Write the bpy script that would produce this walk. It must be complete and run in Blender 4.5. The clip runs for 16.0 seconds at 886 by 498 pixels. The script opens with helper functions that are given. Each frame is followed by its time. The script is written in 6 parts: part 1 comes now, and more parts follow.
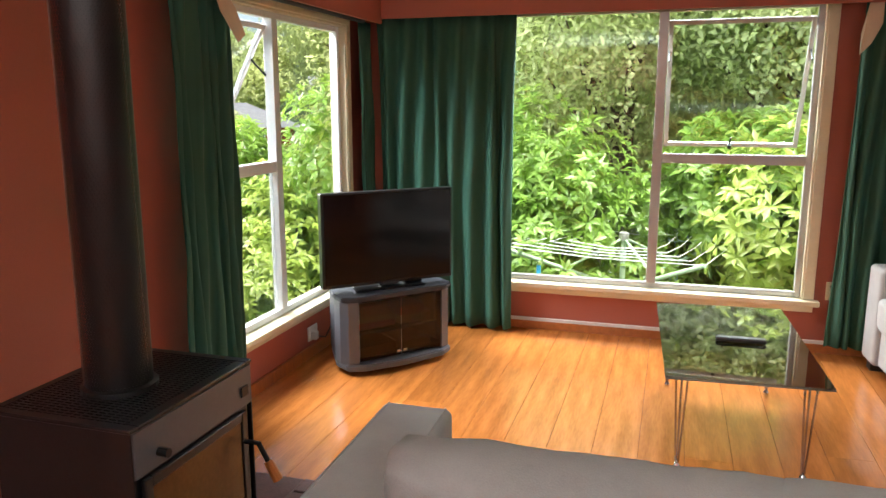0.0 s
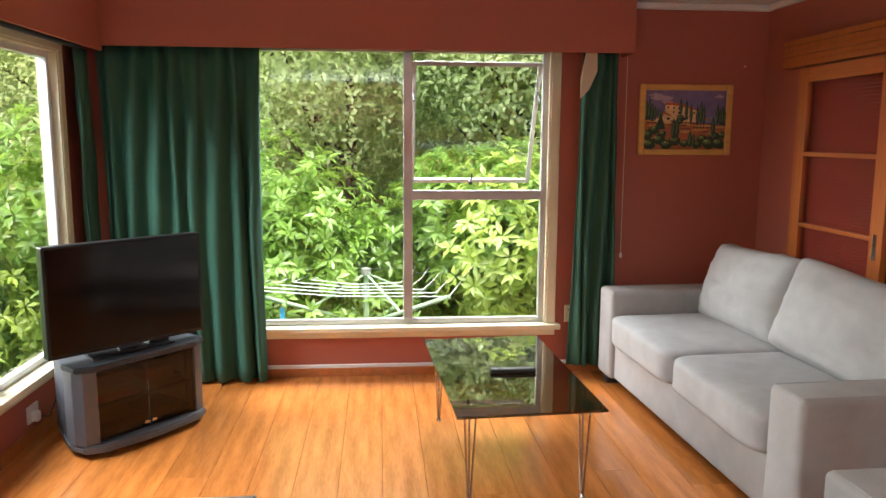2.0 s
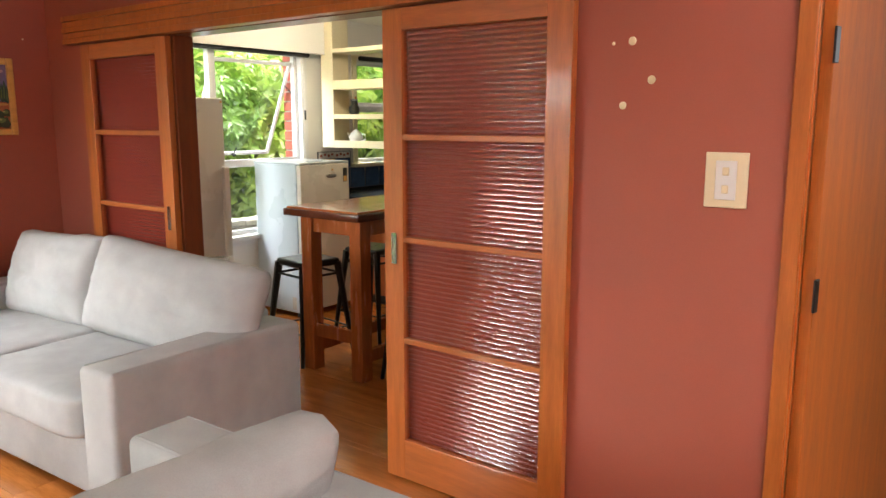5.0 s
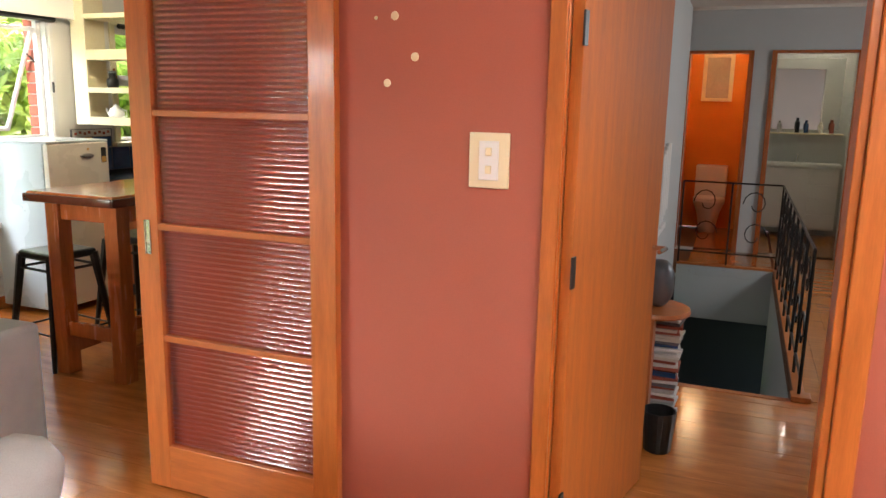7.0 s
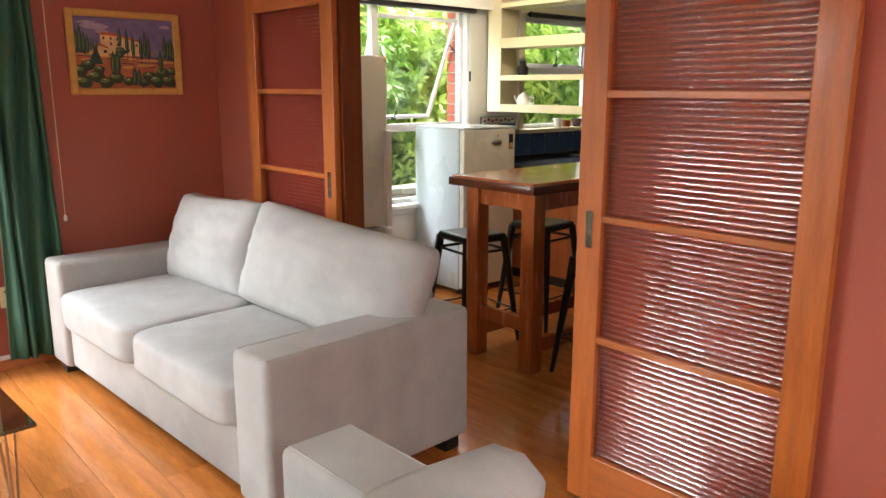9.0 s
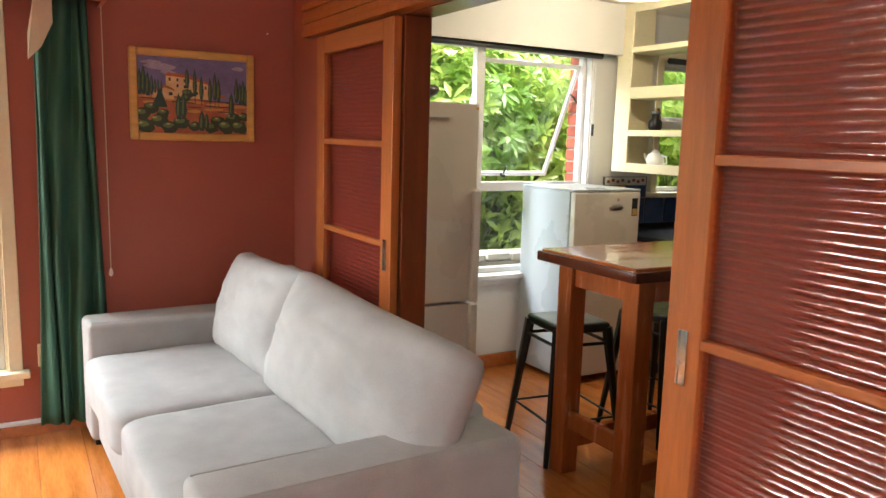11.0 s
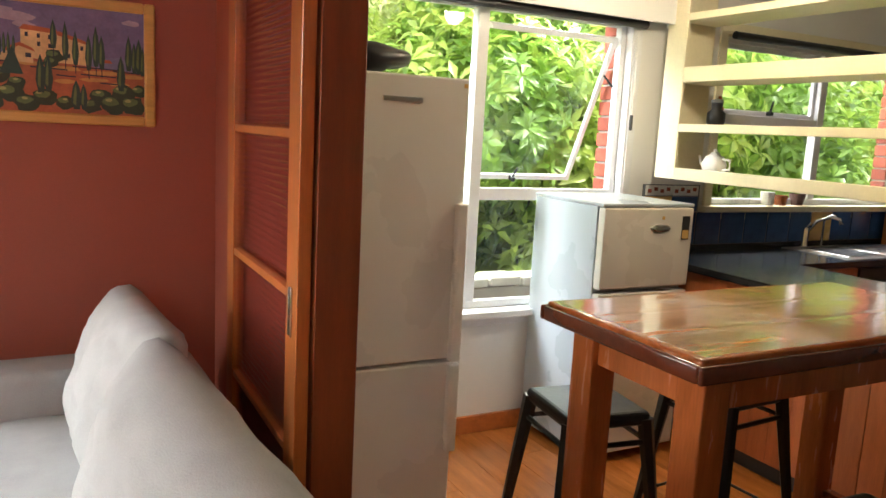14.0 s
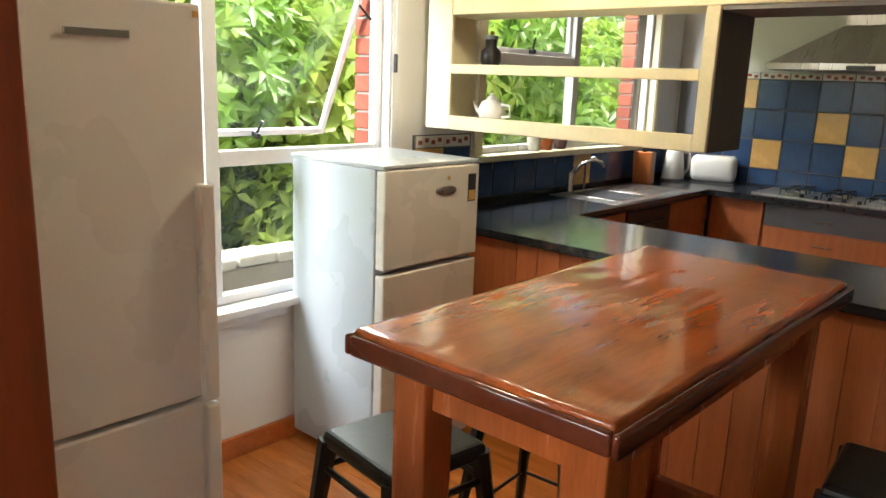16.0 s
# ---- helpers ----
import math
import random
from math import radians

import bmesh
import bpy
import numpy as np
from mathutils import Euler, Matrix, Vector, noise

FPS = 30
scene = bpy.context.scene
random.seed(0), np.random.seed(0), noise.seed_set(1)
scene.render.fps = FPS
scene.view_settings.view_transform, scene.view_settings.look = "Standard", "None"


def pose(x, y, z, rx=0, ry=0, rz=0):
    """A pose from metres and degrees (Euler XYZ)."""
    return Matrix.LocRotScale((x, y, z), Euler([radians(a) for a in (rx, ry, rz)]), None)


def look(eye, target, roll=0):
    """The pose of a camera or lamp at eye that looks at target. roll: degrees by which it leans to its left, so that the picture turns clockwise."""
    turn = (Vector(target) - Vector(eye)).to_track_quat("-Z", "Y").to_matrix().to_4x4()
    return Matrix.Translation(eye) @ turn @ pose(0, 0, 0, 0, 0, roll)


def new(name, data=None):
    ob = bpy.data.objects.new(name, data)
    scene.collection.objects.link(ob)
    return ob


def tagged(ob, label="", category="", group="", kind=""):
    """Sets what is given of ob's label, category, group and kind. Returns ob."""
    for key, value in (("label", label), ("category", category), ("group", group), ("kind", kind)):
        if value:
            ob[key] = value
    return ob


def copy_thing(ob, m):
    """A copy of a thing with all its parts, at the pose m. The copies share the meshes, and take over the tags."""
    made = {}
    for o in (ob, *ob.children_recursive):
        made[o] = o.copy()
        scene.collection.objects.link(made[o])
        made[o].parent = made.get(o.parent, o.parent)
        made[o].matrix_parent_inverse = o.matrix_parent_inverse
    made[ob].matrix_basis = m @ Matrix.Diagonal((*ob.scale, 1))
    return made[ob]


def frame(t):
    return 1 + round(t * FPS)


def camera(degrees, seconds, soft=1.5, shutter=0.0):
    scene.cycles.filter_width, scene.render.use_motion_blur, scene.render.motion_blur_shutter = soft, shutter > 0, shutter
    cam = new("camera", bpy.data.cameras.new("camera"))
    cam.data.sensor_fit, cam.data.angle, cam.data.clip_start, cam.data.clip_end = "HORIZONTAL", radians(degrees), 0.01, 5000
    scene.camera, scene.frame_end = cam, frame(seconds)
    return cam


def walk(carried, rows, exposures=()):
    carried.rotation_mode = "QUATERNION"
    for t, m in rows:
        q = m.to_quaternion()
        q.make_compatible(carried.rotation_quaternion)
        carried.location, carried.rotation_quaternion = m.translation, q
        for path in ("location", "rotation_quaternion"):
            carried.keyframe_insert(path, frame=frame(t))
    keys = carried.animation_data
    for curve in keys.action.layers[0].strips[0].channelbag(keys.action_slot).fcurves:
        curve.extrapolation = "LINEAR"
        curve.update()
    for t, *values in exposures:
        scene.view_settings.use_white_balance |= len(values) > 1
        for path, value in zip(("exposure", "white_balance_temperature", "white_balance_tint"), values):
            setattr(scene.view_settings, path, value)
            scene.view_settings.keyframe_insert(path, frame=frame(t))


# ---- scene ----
cam = camera(61.0, 16.0)
PATH = [
    (0, (1.199, 0.972, 1.532), (0.627, 2.85, 1.153), 0.0),
    (0.5, (1.119, 0.976, 1.528), (0.662, 2.89, 1.169), 0.4),
    (1, (1.046, 1.063, 1.546), (0.72, 3.007, 1.212), 0.2),
    (1.5, (0.992, 1.126, 1.549), (0.883, 3.1, 1.243), 0.5),
    (2, (0.912, 1.133, 1.553), (1.081, 3.104, 1.263), 0.3),
    (2.5, (0.863, 1.129, 1.537), (1.215, 3.077, 1.253), 0.2),
    (3, (0.847, 1.115, 1.544), (1.447, 2.998, 1.238), 0.0),
    (3.5, (0.881, 1.108, 1.548), (1.761, 2.875, 1.225), 0.2),
    (4, (0.954, 1.106, 1.534), (2.124, 2.697, 1.214), 0.3),
    (4.5, (1.027, 1.093, 1.542), (2.389, 2.519, 1.209), 0.3),
    (5, (1.077, 1.07, 1.54), (2.648, 2.262, 1.204), 0.0),
    (5.2, (1.116, 1.048, 1.548), (2.758, 2.138, 1.207), -0.1),
    (7.3, (1.249, 1.058, 1.52), (3.077, 1.773, 1.138), 1.2),
    (7.5, (1.256, 1.086, 1.503), (3.034, 1.919, 1.123), 1.6),
    (8, (1.256, 1.194, 1.494), (2.847, 2.331, 1.071), 1.7),
    (8.3, (1.262, 1.309, 1.498), (2.753, 2.568, 1.061), 1.3),
    (8.5, (1.254, 1.395, 1.495), (2.695, 2.714, 1.065), 1.0),
    (9, (1.336, 1.525, 1.49), (2.638, 2.985, 1.074), 0.1),
    (9.5, (1.543, 1.574, 1.493), (2.719, 3.14, 1.09), 1.0),
    (10, (1.736, 1.654, 1.492), (2.842, 3.277, 1.116), 1.1),
    (10.2, (1.799, 1.716, 1.49), (2.899, 3.347, 1.131), 0.9),
    (12.3, (2.501, 2.217, 1.536), (3.267, 4.051, 1.319), 3.4),
    (12.5, (2.55, 2.295, 1.527), (3.314, 4.131, 1.309), 3.2),
    (13, (2.709, 2.471, 1.504), (3.45, 4.312, 1.259), 3.0),
    (13.5, (2.86, 2.62, 1.504), (3.604, 4.458, 1.242), 3.3),
    (14, (2.868, 2.838, 1.504), (3.782, 4.589, 1.191), 3.0),
    (14.5, (2.883, 3.018, 1.51), (4.01, 4.627, 1.136), 2.3),
    (15, (2.992, 3.177, 1.508), (4.221, 4.705, 1.114), 1.9),
    (15.5, (3.109, 3.331, 1.496), (4.455, 4.754, 1.092), 2.2),
    (16, (3.165, 3.496, 1.526), (4.623, 4.792, 1.088), 2.2),
]
EXPOSURES = [(0.0, 1.0), (2.0, 0.92), (3.5, 0.98), (4.5, 1.35), (5.0, 1.6), (7.5, 1.85), (8.5, 1.65), (10.0, 1.5), (12.5, 1.5), (14.0, 1.65), (15.0, 1.66), (16.0, 1.72)]
walk(cam, [(t, look(eye, target, roll)) for t, eye, target, roll in PATH], EXPOSURES)

# ---- light ----
world = bpy.data.worlds.new("sky")
scene.world = world
world.use_nodes = True
wn = world.node_tree.nodes
sky = wn.new("ShaderNodeTexSky")
sky.sky_type = "NISHITA"
sky.sun_disc = False
sky.sun_elevation, sky.sun_rotation = radians(63), radians(140)
sky.dust_density, sky.air_density = 4.0, 1.0
wn["Background"].inputs[1].default_value = 0.15
world.node_tree.links.new(sky.outputs[0], wn["Background"].inputs[0])
sun = new("sun", bpy.data.lights.new("sun", "SUN"))
sun.data.energy, sun.data.angle, sun.data.color = 2.7, radians(12), (1.0, 0.96, 0.88)
sun.matrix_world = look((3.3, -3.9, 10), (0, 0, 0))


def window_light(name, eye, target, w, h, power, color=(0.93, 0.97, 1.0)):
    """A rectangular area lamp at eye, aimed at target."""
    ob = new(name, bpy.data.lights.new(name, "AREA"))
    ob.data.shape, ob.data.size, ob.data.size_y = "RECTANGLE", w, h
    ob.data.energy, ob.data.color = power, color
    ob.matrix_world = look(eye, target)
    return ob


# added lamps outside the windows, boosting the sky's light indoors
window_light("skylight_living", (0.9, 7.4, 3.4), (1.0, 4.0, 0.7), 2.8, 1.6, 340, (0.92, 0.96, 1.0))
window_light("skylight_west", (-2.4, 4.6, 3.4), (1.2, 3.9, 0.7), 2.4, 1.6, 270, (0.92, 0.96, 1.0))
window_light("skylight_west_low", (-8.5, 7.2, 3.9), (3.4, 1.9, 0.9), 8.0, 4.2, 1400, (1.0, 0.97, 0.95))
window_light("skylight_kitchen", (4.8, 7.4, 3.4), (4.8, 4.6, 0.8), 1.8, 1.5, 9, (0.86, 0.94, 1.0))
window_light("skylight_sink", (7.1, 7.4, 3.4), (7.1, 5.0, 0.9), 1.8, 1.3, 150, (1.0, 0.98, 0.93))
# added fill hanging in the room, bounced off the ceiling; no real source
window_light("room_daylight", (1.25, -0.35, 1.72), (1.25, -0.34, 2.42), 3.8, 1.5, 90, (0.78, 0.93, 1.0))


def bulb(name, at, power, color, radius=0.06):
    ob = new(name, bpy.data.lights.new(name, "POINT"))
    ob.data.energy, ob.data.color, ob.data.shadow_soft_size = power, color, radius
    ob.location = at
    return ob


# ---- materials ----
def mat(name, color, rough=0.6, metal=0.0, var=0.15, scale=6.0, grain=60.0, bump=0.1, stretch=(1, 1, 1), spec=0.5,
        coat=0.0, rnd=0.0, island=0.0, rvar=0.1, sub=0.0):
    m = bpy.data.materials.new(name)
    m.use_nodes = True
    nt = m.node_tree
    n, l = nt.nodes, nt.links
    b = n["Principled BSDF"]
    b.inputs["Metallic"].default_value = metal
    b.inputs["Specular IOR Level"].default_value = spec
    b.inputs["Coat Weight"].default_value = coat
    b.inputs["Coat Roughness"].default_value = 0.12
    tc = n.new("ShaderNodeTexCoord")
    mp = n.new("ShaderNodeMapping")
    mp.inputs["Scale"].default_value = stretch
    l.new(tc.outputs["Object"], mp.inputs[0])
    a = n.new("ShaderNodeTexNoise")
    a.inputs["Scale"].default_value, a.inputs["Detail"].default_value = scale, 4
    f = n.new("ShaderNodeTexNoise")
    f.inputs["Scale"].default_value, f.inputs["Detail"].default_value = grain, 3
    l.new(mp.outputs[0], a.inputs[0])
    l.new(mp.outputs[0], f.inputs[0])
    add = n.new("ShaderNodeMath")
    add.operation = "MULTIPLY_ADD"
    add.inputs[1].default_value = 0.45
    l.new(f.outputs[0], add.inputs[0])
    l.new(a.outputs[0], add.inputs[2])
    r = n.new("ShaderNodeMapRange")
    r.inputs[1].default_value, r.inputs[2].default_value = 0.45, 1.0
    r.inputs[3].default_value, r.inputs[4].default_value = 1 - var, 1 + var
    l.new(add.outputs[0], r.inputs[0])
    val = r.outputs[0]
    if rnd or island:
        src = n.new("ShaderNodeObjectInfo").outputs["Random"] if rnd else n.new("ShaderNodeNewGeometry").outputs["Random Per Island"]
        k = rnd or island
        rr = n.new("ShaderNodeMapRange")
        rr.inputs[3].default_value, rr.inputs[4].default_value = 1 - k, 1 + k
        l.new(src, rr.inputs[0])
        mu = n.new("ShaderNodeMath")
        mu.operation = "MULTIPLY"
        l.new(val, mu.inputs[0])
        l.new(rr.outputs[0], mu.inputs[1])
        val = mu.outputs[0]
    hs = n.new("ShaderNodeHueSaturation")
    hs.inputs["Color"].default_value = (*color, 1)
    l.new(val, hs.inputs["Value"])
    l.new(hs.outputs[0], b.inputs["Base Color"])
    ro = n.new("ShaderNodeMapRange")
    ro.inputs[3].default_value, ro.inputs[4].default_value = max(0.02, rough - rvar), min(1, rough + rvar)
    l.new(a.outputs[0], ro.inputs[0])
    l.new(ro.outputs[0], b.inputs["Roughness"])
    if bump:
        bp = n.new("ShaderNodeBump")
        bp.inputs["Strength"].default_value, bp.inputs["Distance"].default_value = bump, 0.004
        l.new(f.outputs[0], bp.inputs["Height"])
        l.new(bp.outputs[0], b.inputs["Normal"])
    if sub:
        b.inputs["Subsurface Weight"].default_value = sub
    return m


def leafy(name, color, through_color, island, rough=0.35):
    """Thin leaves: a glossy face, and light that shines through."""
    m = mat(name, color, rough, var=0.2, scale=2, grain=9, bump=0.0, island=island, spec=0.6)
    n, l = m.node_tree.nodes, m.node_tree.links
    tr, mx = n.new("ShaderNodeBsdfTranslucent"), n.new("ShaderNodeMixShader")
    tr.inputs[0].default_value = (*through_color, 1)
    mx.inputs[0].default_value = 0.38
    l.new(n["Principled BSDF"].outputs[0], mx.inputs[1])
    l.new(tr.outputs[0], mx.inputs[2])
    l.new(mx.outputs[0], n["Material Output"].inputs[0])
    return m


def glow(name, color, strength):
    m = mat(name, color, 0.5)
    b = m.node_tree.nodes["Principled BSDF"]
    b.inputs["Emission Color"].default_value = (*color, 1)
    b.inputs["Emission Strength"].default_value = strength
    return m


def glass(name, color=(1, 1, 1), rough=0.0, gloss=0.5, thin=True):
    """A pane: clear, with a mirror's gloss by Fresnel."""
    m = bpy.data.materials.new(name)
    m.use_nodes = True
    n, l = m.node_tree.nodes, m.node_tree.links
    n.clear()
    out, mix = n.new("ShaderNodeOutputMaterial"), n.new("ShaderNodeMixShader")
    t, g, f = n.new("ShaderNodeBsdfTransparent"), n.new("ShaderNodeBsdfGlossy"), n.new("ShaderNodeLayerWeight")
    t.inputs[0].default_value = (*color, 1)
    g.inputs["Roughness"].default_value = rough
    pw, ma = n.new("ShaderNodeMath"), n.new("ShaderNodeMath")
    pw.operation, ma.operation = "POWER", "MULTIPLY_ADD"
    pw.inputs[1].default_value = 4.0
    ma.inputs[1].default_value, ma.inputs[2].default_value = 0.8, 0.01 + 0.04 * gloss
    l.new(f.outputs["Facing"], pw.inputs[0])
    l.new(pw.outputs[0], ma.inputs[0])
    l.new(ma.outputs[0], mix.inputs[0])
    l.new(t.outputs[0], mix.inputs[1])
    l.new(g.outputs[0], mix.inputs[2])
    l.new(mix.outputs[0], out.inputs[0])
    return m


M = dict(
    wall=mat("red_paint", (0.385, 0.103, 0.065), 0.62, var=0.07, scale=1.5, grain=180, bump=0.12),
    white=mat("white_plaster", (0.72, 0.72, 0.70), 0.7, var=0.04, scale=2, grain=150, bump=0.08),
    hall=mat("grey_plaster", (0.50, 0.52, 0.52), 0.7, var=0.04, scale=2, grain=150, bump=0.08),
    ceil=mat("ceiling_paint", (0.75, 0.72, 0.66), 0.8, var=0.03, scale=2, grain=120, bump=0.05),
    board=mat("pine_board", (0.47, 0.16, 0.035), 0.17, var=0.3, scale=2.2, grain=14, bump=0.06, stretch=(9, 1, 9), rnd=0.12, coat=0.3),
    gap=mat("board_gap", (0.16, 0.055, 0.016), 0.7),
    timber=mat("rimu_timber", (0.45, 0.13, 0.025), 0.38, var=0.2, scale=3, grain=20, bump=0.06, stretch=(12, 12, 1.2), coat=0.3),
    timber_h=mat("rimu_timber_across", (0.44, 0.13, 0.03), 0.35, var=0.2, scale=3, grain=20, bump=0.06, stretch=(12, 1.2, 12), coat=0.3),
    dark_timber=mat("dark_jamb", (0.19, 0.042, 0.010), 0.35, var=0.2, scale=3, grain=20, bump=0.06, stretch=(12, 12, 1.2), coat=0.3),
    ply=mat("door_veneer", (0.44, 0.13, 0.024), 0.55, var=0.2, scale=2.5, grain=20, bump=0.03, stretch=(12, 12, 1.0), spec=0.25),
    cream=mat("cream_paint", (0.72, 0.66, 0.46), 0.4, var=0.08, scale=4, grain=60, bump=0.06),
    alu=mat("grey_aluminium", (0.50, 0.50, 0.48), 0.4, metal=0.6, var=0.08),
    joinery=mat("white_joinery", (0.70, 0.71, 0.72), 0.35, var=0.06),
    curtain=mat("green_curtain", (0.036, 0.112, 0.076), 0.75, var=0.12, scale=3, grain=300, bump=0.15, spec=0.3),
    lining=mat("beige_lining", (0.62, 0.50, 0.36), 0.8, var=0.06),
    sofa=mat("grey_microsuede", (0.375, 0.378, 0.37), 0.9, var=0.12, scale=7, grain=250, bump=0.3, spec=0.2),
    black=mat("black_plastic", (0.012, 0.012, 0.013), 0.35, var=0.1),
    screen=mat("tv_screen", (0.004, 0.004, 0.005), 0.12, var=0.0, bump=0, rvar=0.0),
    tvgrey=mat("grey_plastic", (0.12, 0.125, 0.14), 0.4, var=0.1, metal=0.3),
    tvdark=mat("charcoal_panel", (0.03, 0.034, 0.042), 0.6, var=0.1),
    iron=mat("black_steel", (0.018, 0.018, 0.018), 0.35, metal=0.5, var=0.2),
    stove=mat("charcoal_enamel", (0.012, 0.012, 0.013), 0.34, metal=0.0, var=0.2),
    stove_glass=mat("bronze_glass", (0.12, 0.06, 0.025), 0.12, var=0.3, scale=4),
    chrome=mat("chrome", (0.7, 0.7, 0.7), 0.15, metal=1.0, var=0.05),
    copper=mat("hairpin_steel", (0.45, 0.40, 0.36), 0.25, metal=1.0, var=0.1),
    brickred=mat("red_brick", (0.30, 0.075, 0.045), 0.85, var=0.2, scale=20, grain=80, bump=0.4, rnd=0.2),
    paver=mat("dark_hearth_brick", (0.13, 0.065, 0.055), 0.6, var=0.25, scale=20, grain=80, bump=0.4, rnd=0.2),
    mortar=mat("mortar", (0.30, 0.27, 0.24), 0.9, var=0.1, grain=90, bump=0.3),
    fridge=mat("fridge_enamel", (0.66, 0.64, 0.58), 0.28, var=0.03, scale=3, grain=200, bump=0.05),
    # white enamel dimmed and blued: the window's light is put into the colour
    fridge2=mat("small_fridge_dimmed_enamel", (0.42, 0.47, 0.50), 0.28, var=0.03, scale=3, grain=200, bump=0.05),
    bartop=mat("lacquered_rimu", (0.36, 0.085, 0.015), 0.13, var=0.4, scale=2.2, grain=14, bump=0.10, stretch=(1.2, 7, 7), spec=0.5, coat=0.45, rvar=0.05),
    barleg=mat("lacquered_leg", (0.36, 0.095, 0.022), 0.25, var=0.25, scale=3, grain=16, bump=0.08, stretch=(9, 9, 1.2), coat=0.5),
    counter=mat("black_laminate", (0.018, 0.02, 0.026), 0.24, var=0.2, scale=30, grain=120, bump=0.02, rvar=0.02, coat=0.4),
    cab=mat("cherry_veneer", (0.46, 0.145, 0.052), 0.35, var=0.18, scale=3, grain=24, bump=0.03, stretch=(9, 9, 1)),
    bluetile=mat("blue_tile", (0.02, 0.06, 0.16), 0.2, var=0.25, scale=9, grain=40, rnd=0.12, coat=0.4),
    yellowtile=mat("yellow_tile", (0.66, 0.40, 0.13), 0.25, var=0.12, scale=9, grain=40, rnd=0.06, coat=0.4),
    grout=mat("grout", (0.16, 0.17, 0.19), 0.9),
    steel=mat("stainless_steel", (0.55, 0.54, 0.52), 0.3, metal=1.0, var=0.06, bump=0.015, stretch=(1, 30, 1)),
    switch=mat("cream_plastic", (0.76, 0.66, 0.44), 0.4, var=0.02),
    whitep=mat("white_plastic", (0.75, 0.75, 0.73), 0.35, var=0.02),
    leaf=leafy("laurel_leaf", (0.19, 0.32, 0.06), (0.38, 0.56, 0.09), 0.4),
    leaf_lime=leafy("young_leaf", (0.32, 0.42, 0.08), (0.52, 0.64, 0.14), 0.3),
    # foliage farther out: haze and brightness are mixed into these two paler colours
    leaf_far=leafy("hazy_small_leaf", (0.48, 0.56, 0.26), (0.70, 0.80, 0.36), 0.45, 0.5),
    leaf_yellow=leafy("hazy_yellow_leaf", (0.52, 0.58, 0.24), (0.74, 0.80, 0.32), 0.35, 0.5),
    bark=mat("bark", (0.10, 0.075, 0.05), 0.9, var=0.3, scale=8, bump=0.5),
    grass=mat("ground_cover", (0.05, 0.08, 0.025), 0.9, var=0.4, scale=2, grain=20, bump=0.5),
    concrete=mat("weathered_concrete", (0.42, 0.38, 0.32), 0.9, var=0.2, scale=3, grain=30, bump=0.4),
    roof=mat("roof_tile_grey", (0.30, 0.31, 0.32), 0.7, var=0.15, scale=3),
    orange=mat("toilet_orange", (0.75, 0.24, 0.02), 0.6, var=0.03),
    pane=glass("window_glass", (0.97, 0.98, 0.97)),
    dirty=glass("sash_glass", (0.86, 0.90, 0.88), 0.1, 0.6),
    smoke=glass("smoked_table_glass", (0.32, 0.33, 0.30), 0.0, 5.0),
    bronze=glass("brown_door_glass", (0.42, 0.30, 0.22), 0.02, 0.6),
    ribbed=glass("ribbed_glass", (0.91, 0.78, 0.77), 0.10, 2.6),
)


# ---- builders ----
def part(name, bm, material, parent=None, label="", kind="", smooth=False):
    me = bpy.data.meshes.new(name)
    bmesh.ops.recalc_face_normals(bm, faces=bm.faces)
    bm.to_mesh(me)
    bm.free()
    if smooth:
        me.polygons.foreach_set("use_smooth", [True] * len(me.polygons))
    me.materials.append(M[material] if isinstance(material, str) else material)
    ob = new(name, me)
    if parent is not None:
        ob.parent = parent
    return tagged(ob, label=label, kind=kind)


def thing(name, label, category, group="", at=(0, 0, 0), rz=0):
    ob = new(name)
    ob.matrix_world = pose(*at, 0, 0, rz)
    return tagged(ob, label, category, group)


def structure(name, bm, material, label="", parent=None, smooth=False):
    return part(name, bm, material, parent, label, "" if parent else "structure", smooth)


def box(a, b, bevel=0.0, segs=2, bm=None, m=None):
    """A box from corner a to corner b, with rounded edges; added to bm if one is given."""
    t = bmesh.new()
    lo, hi = [min(p, q) for p, q in zip(a, b)], [max(p, q) for p, q in zip(a, b)]
    c, s = [(p + q) / 2 for p, q in zip(lo, hi)], [q - p for p, q in zip(lo, hi)]
    bmesh.ops.create_cube(t, size=1, matrix=Matrix.Translation(c) @ Matrix.Diagonal((*s, 1)))
    if bevel:
        bmesh.ops.bevel(t, geom=t.edges[:], offset=min(bevel, min(s) * 0.49), segments=segs, affect="EDGES", profile=0.5)
    if m is not None:
        t.transform(m)
    return join(bm, t)


def join(bm, t):
    if bm is None:
        return t
    me = bpy.data.meshes.new("tmp")
    t.to_mesh(me)
    t.free()
    bm.from_mesh(me)
    bpy.data.meshes.remove(me)
    return bm


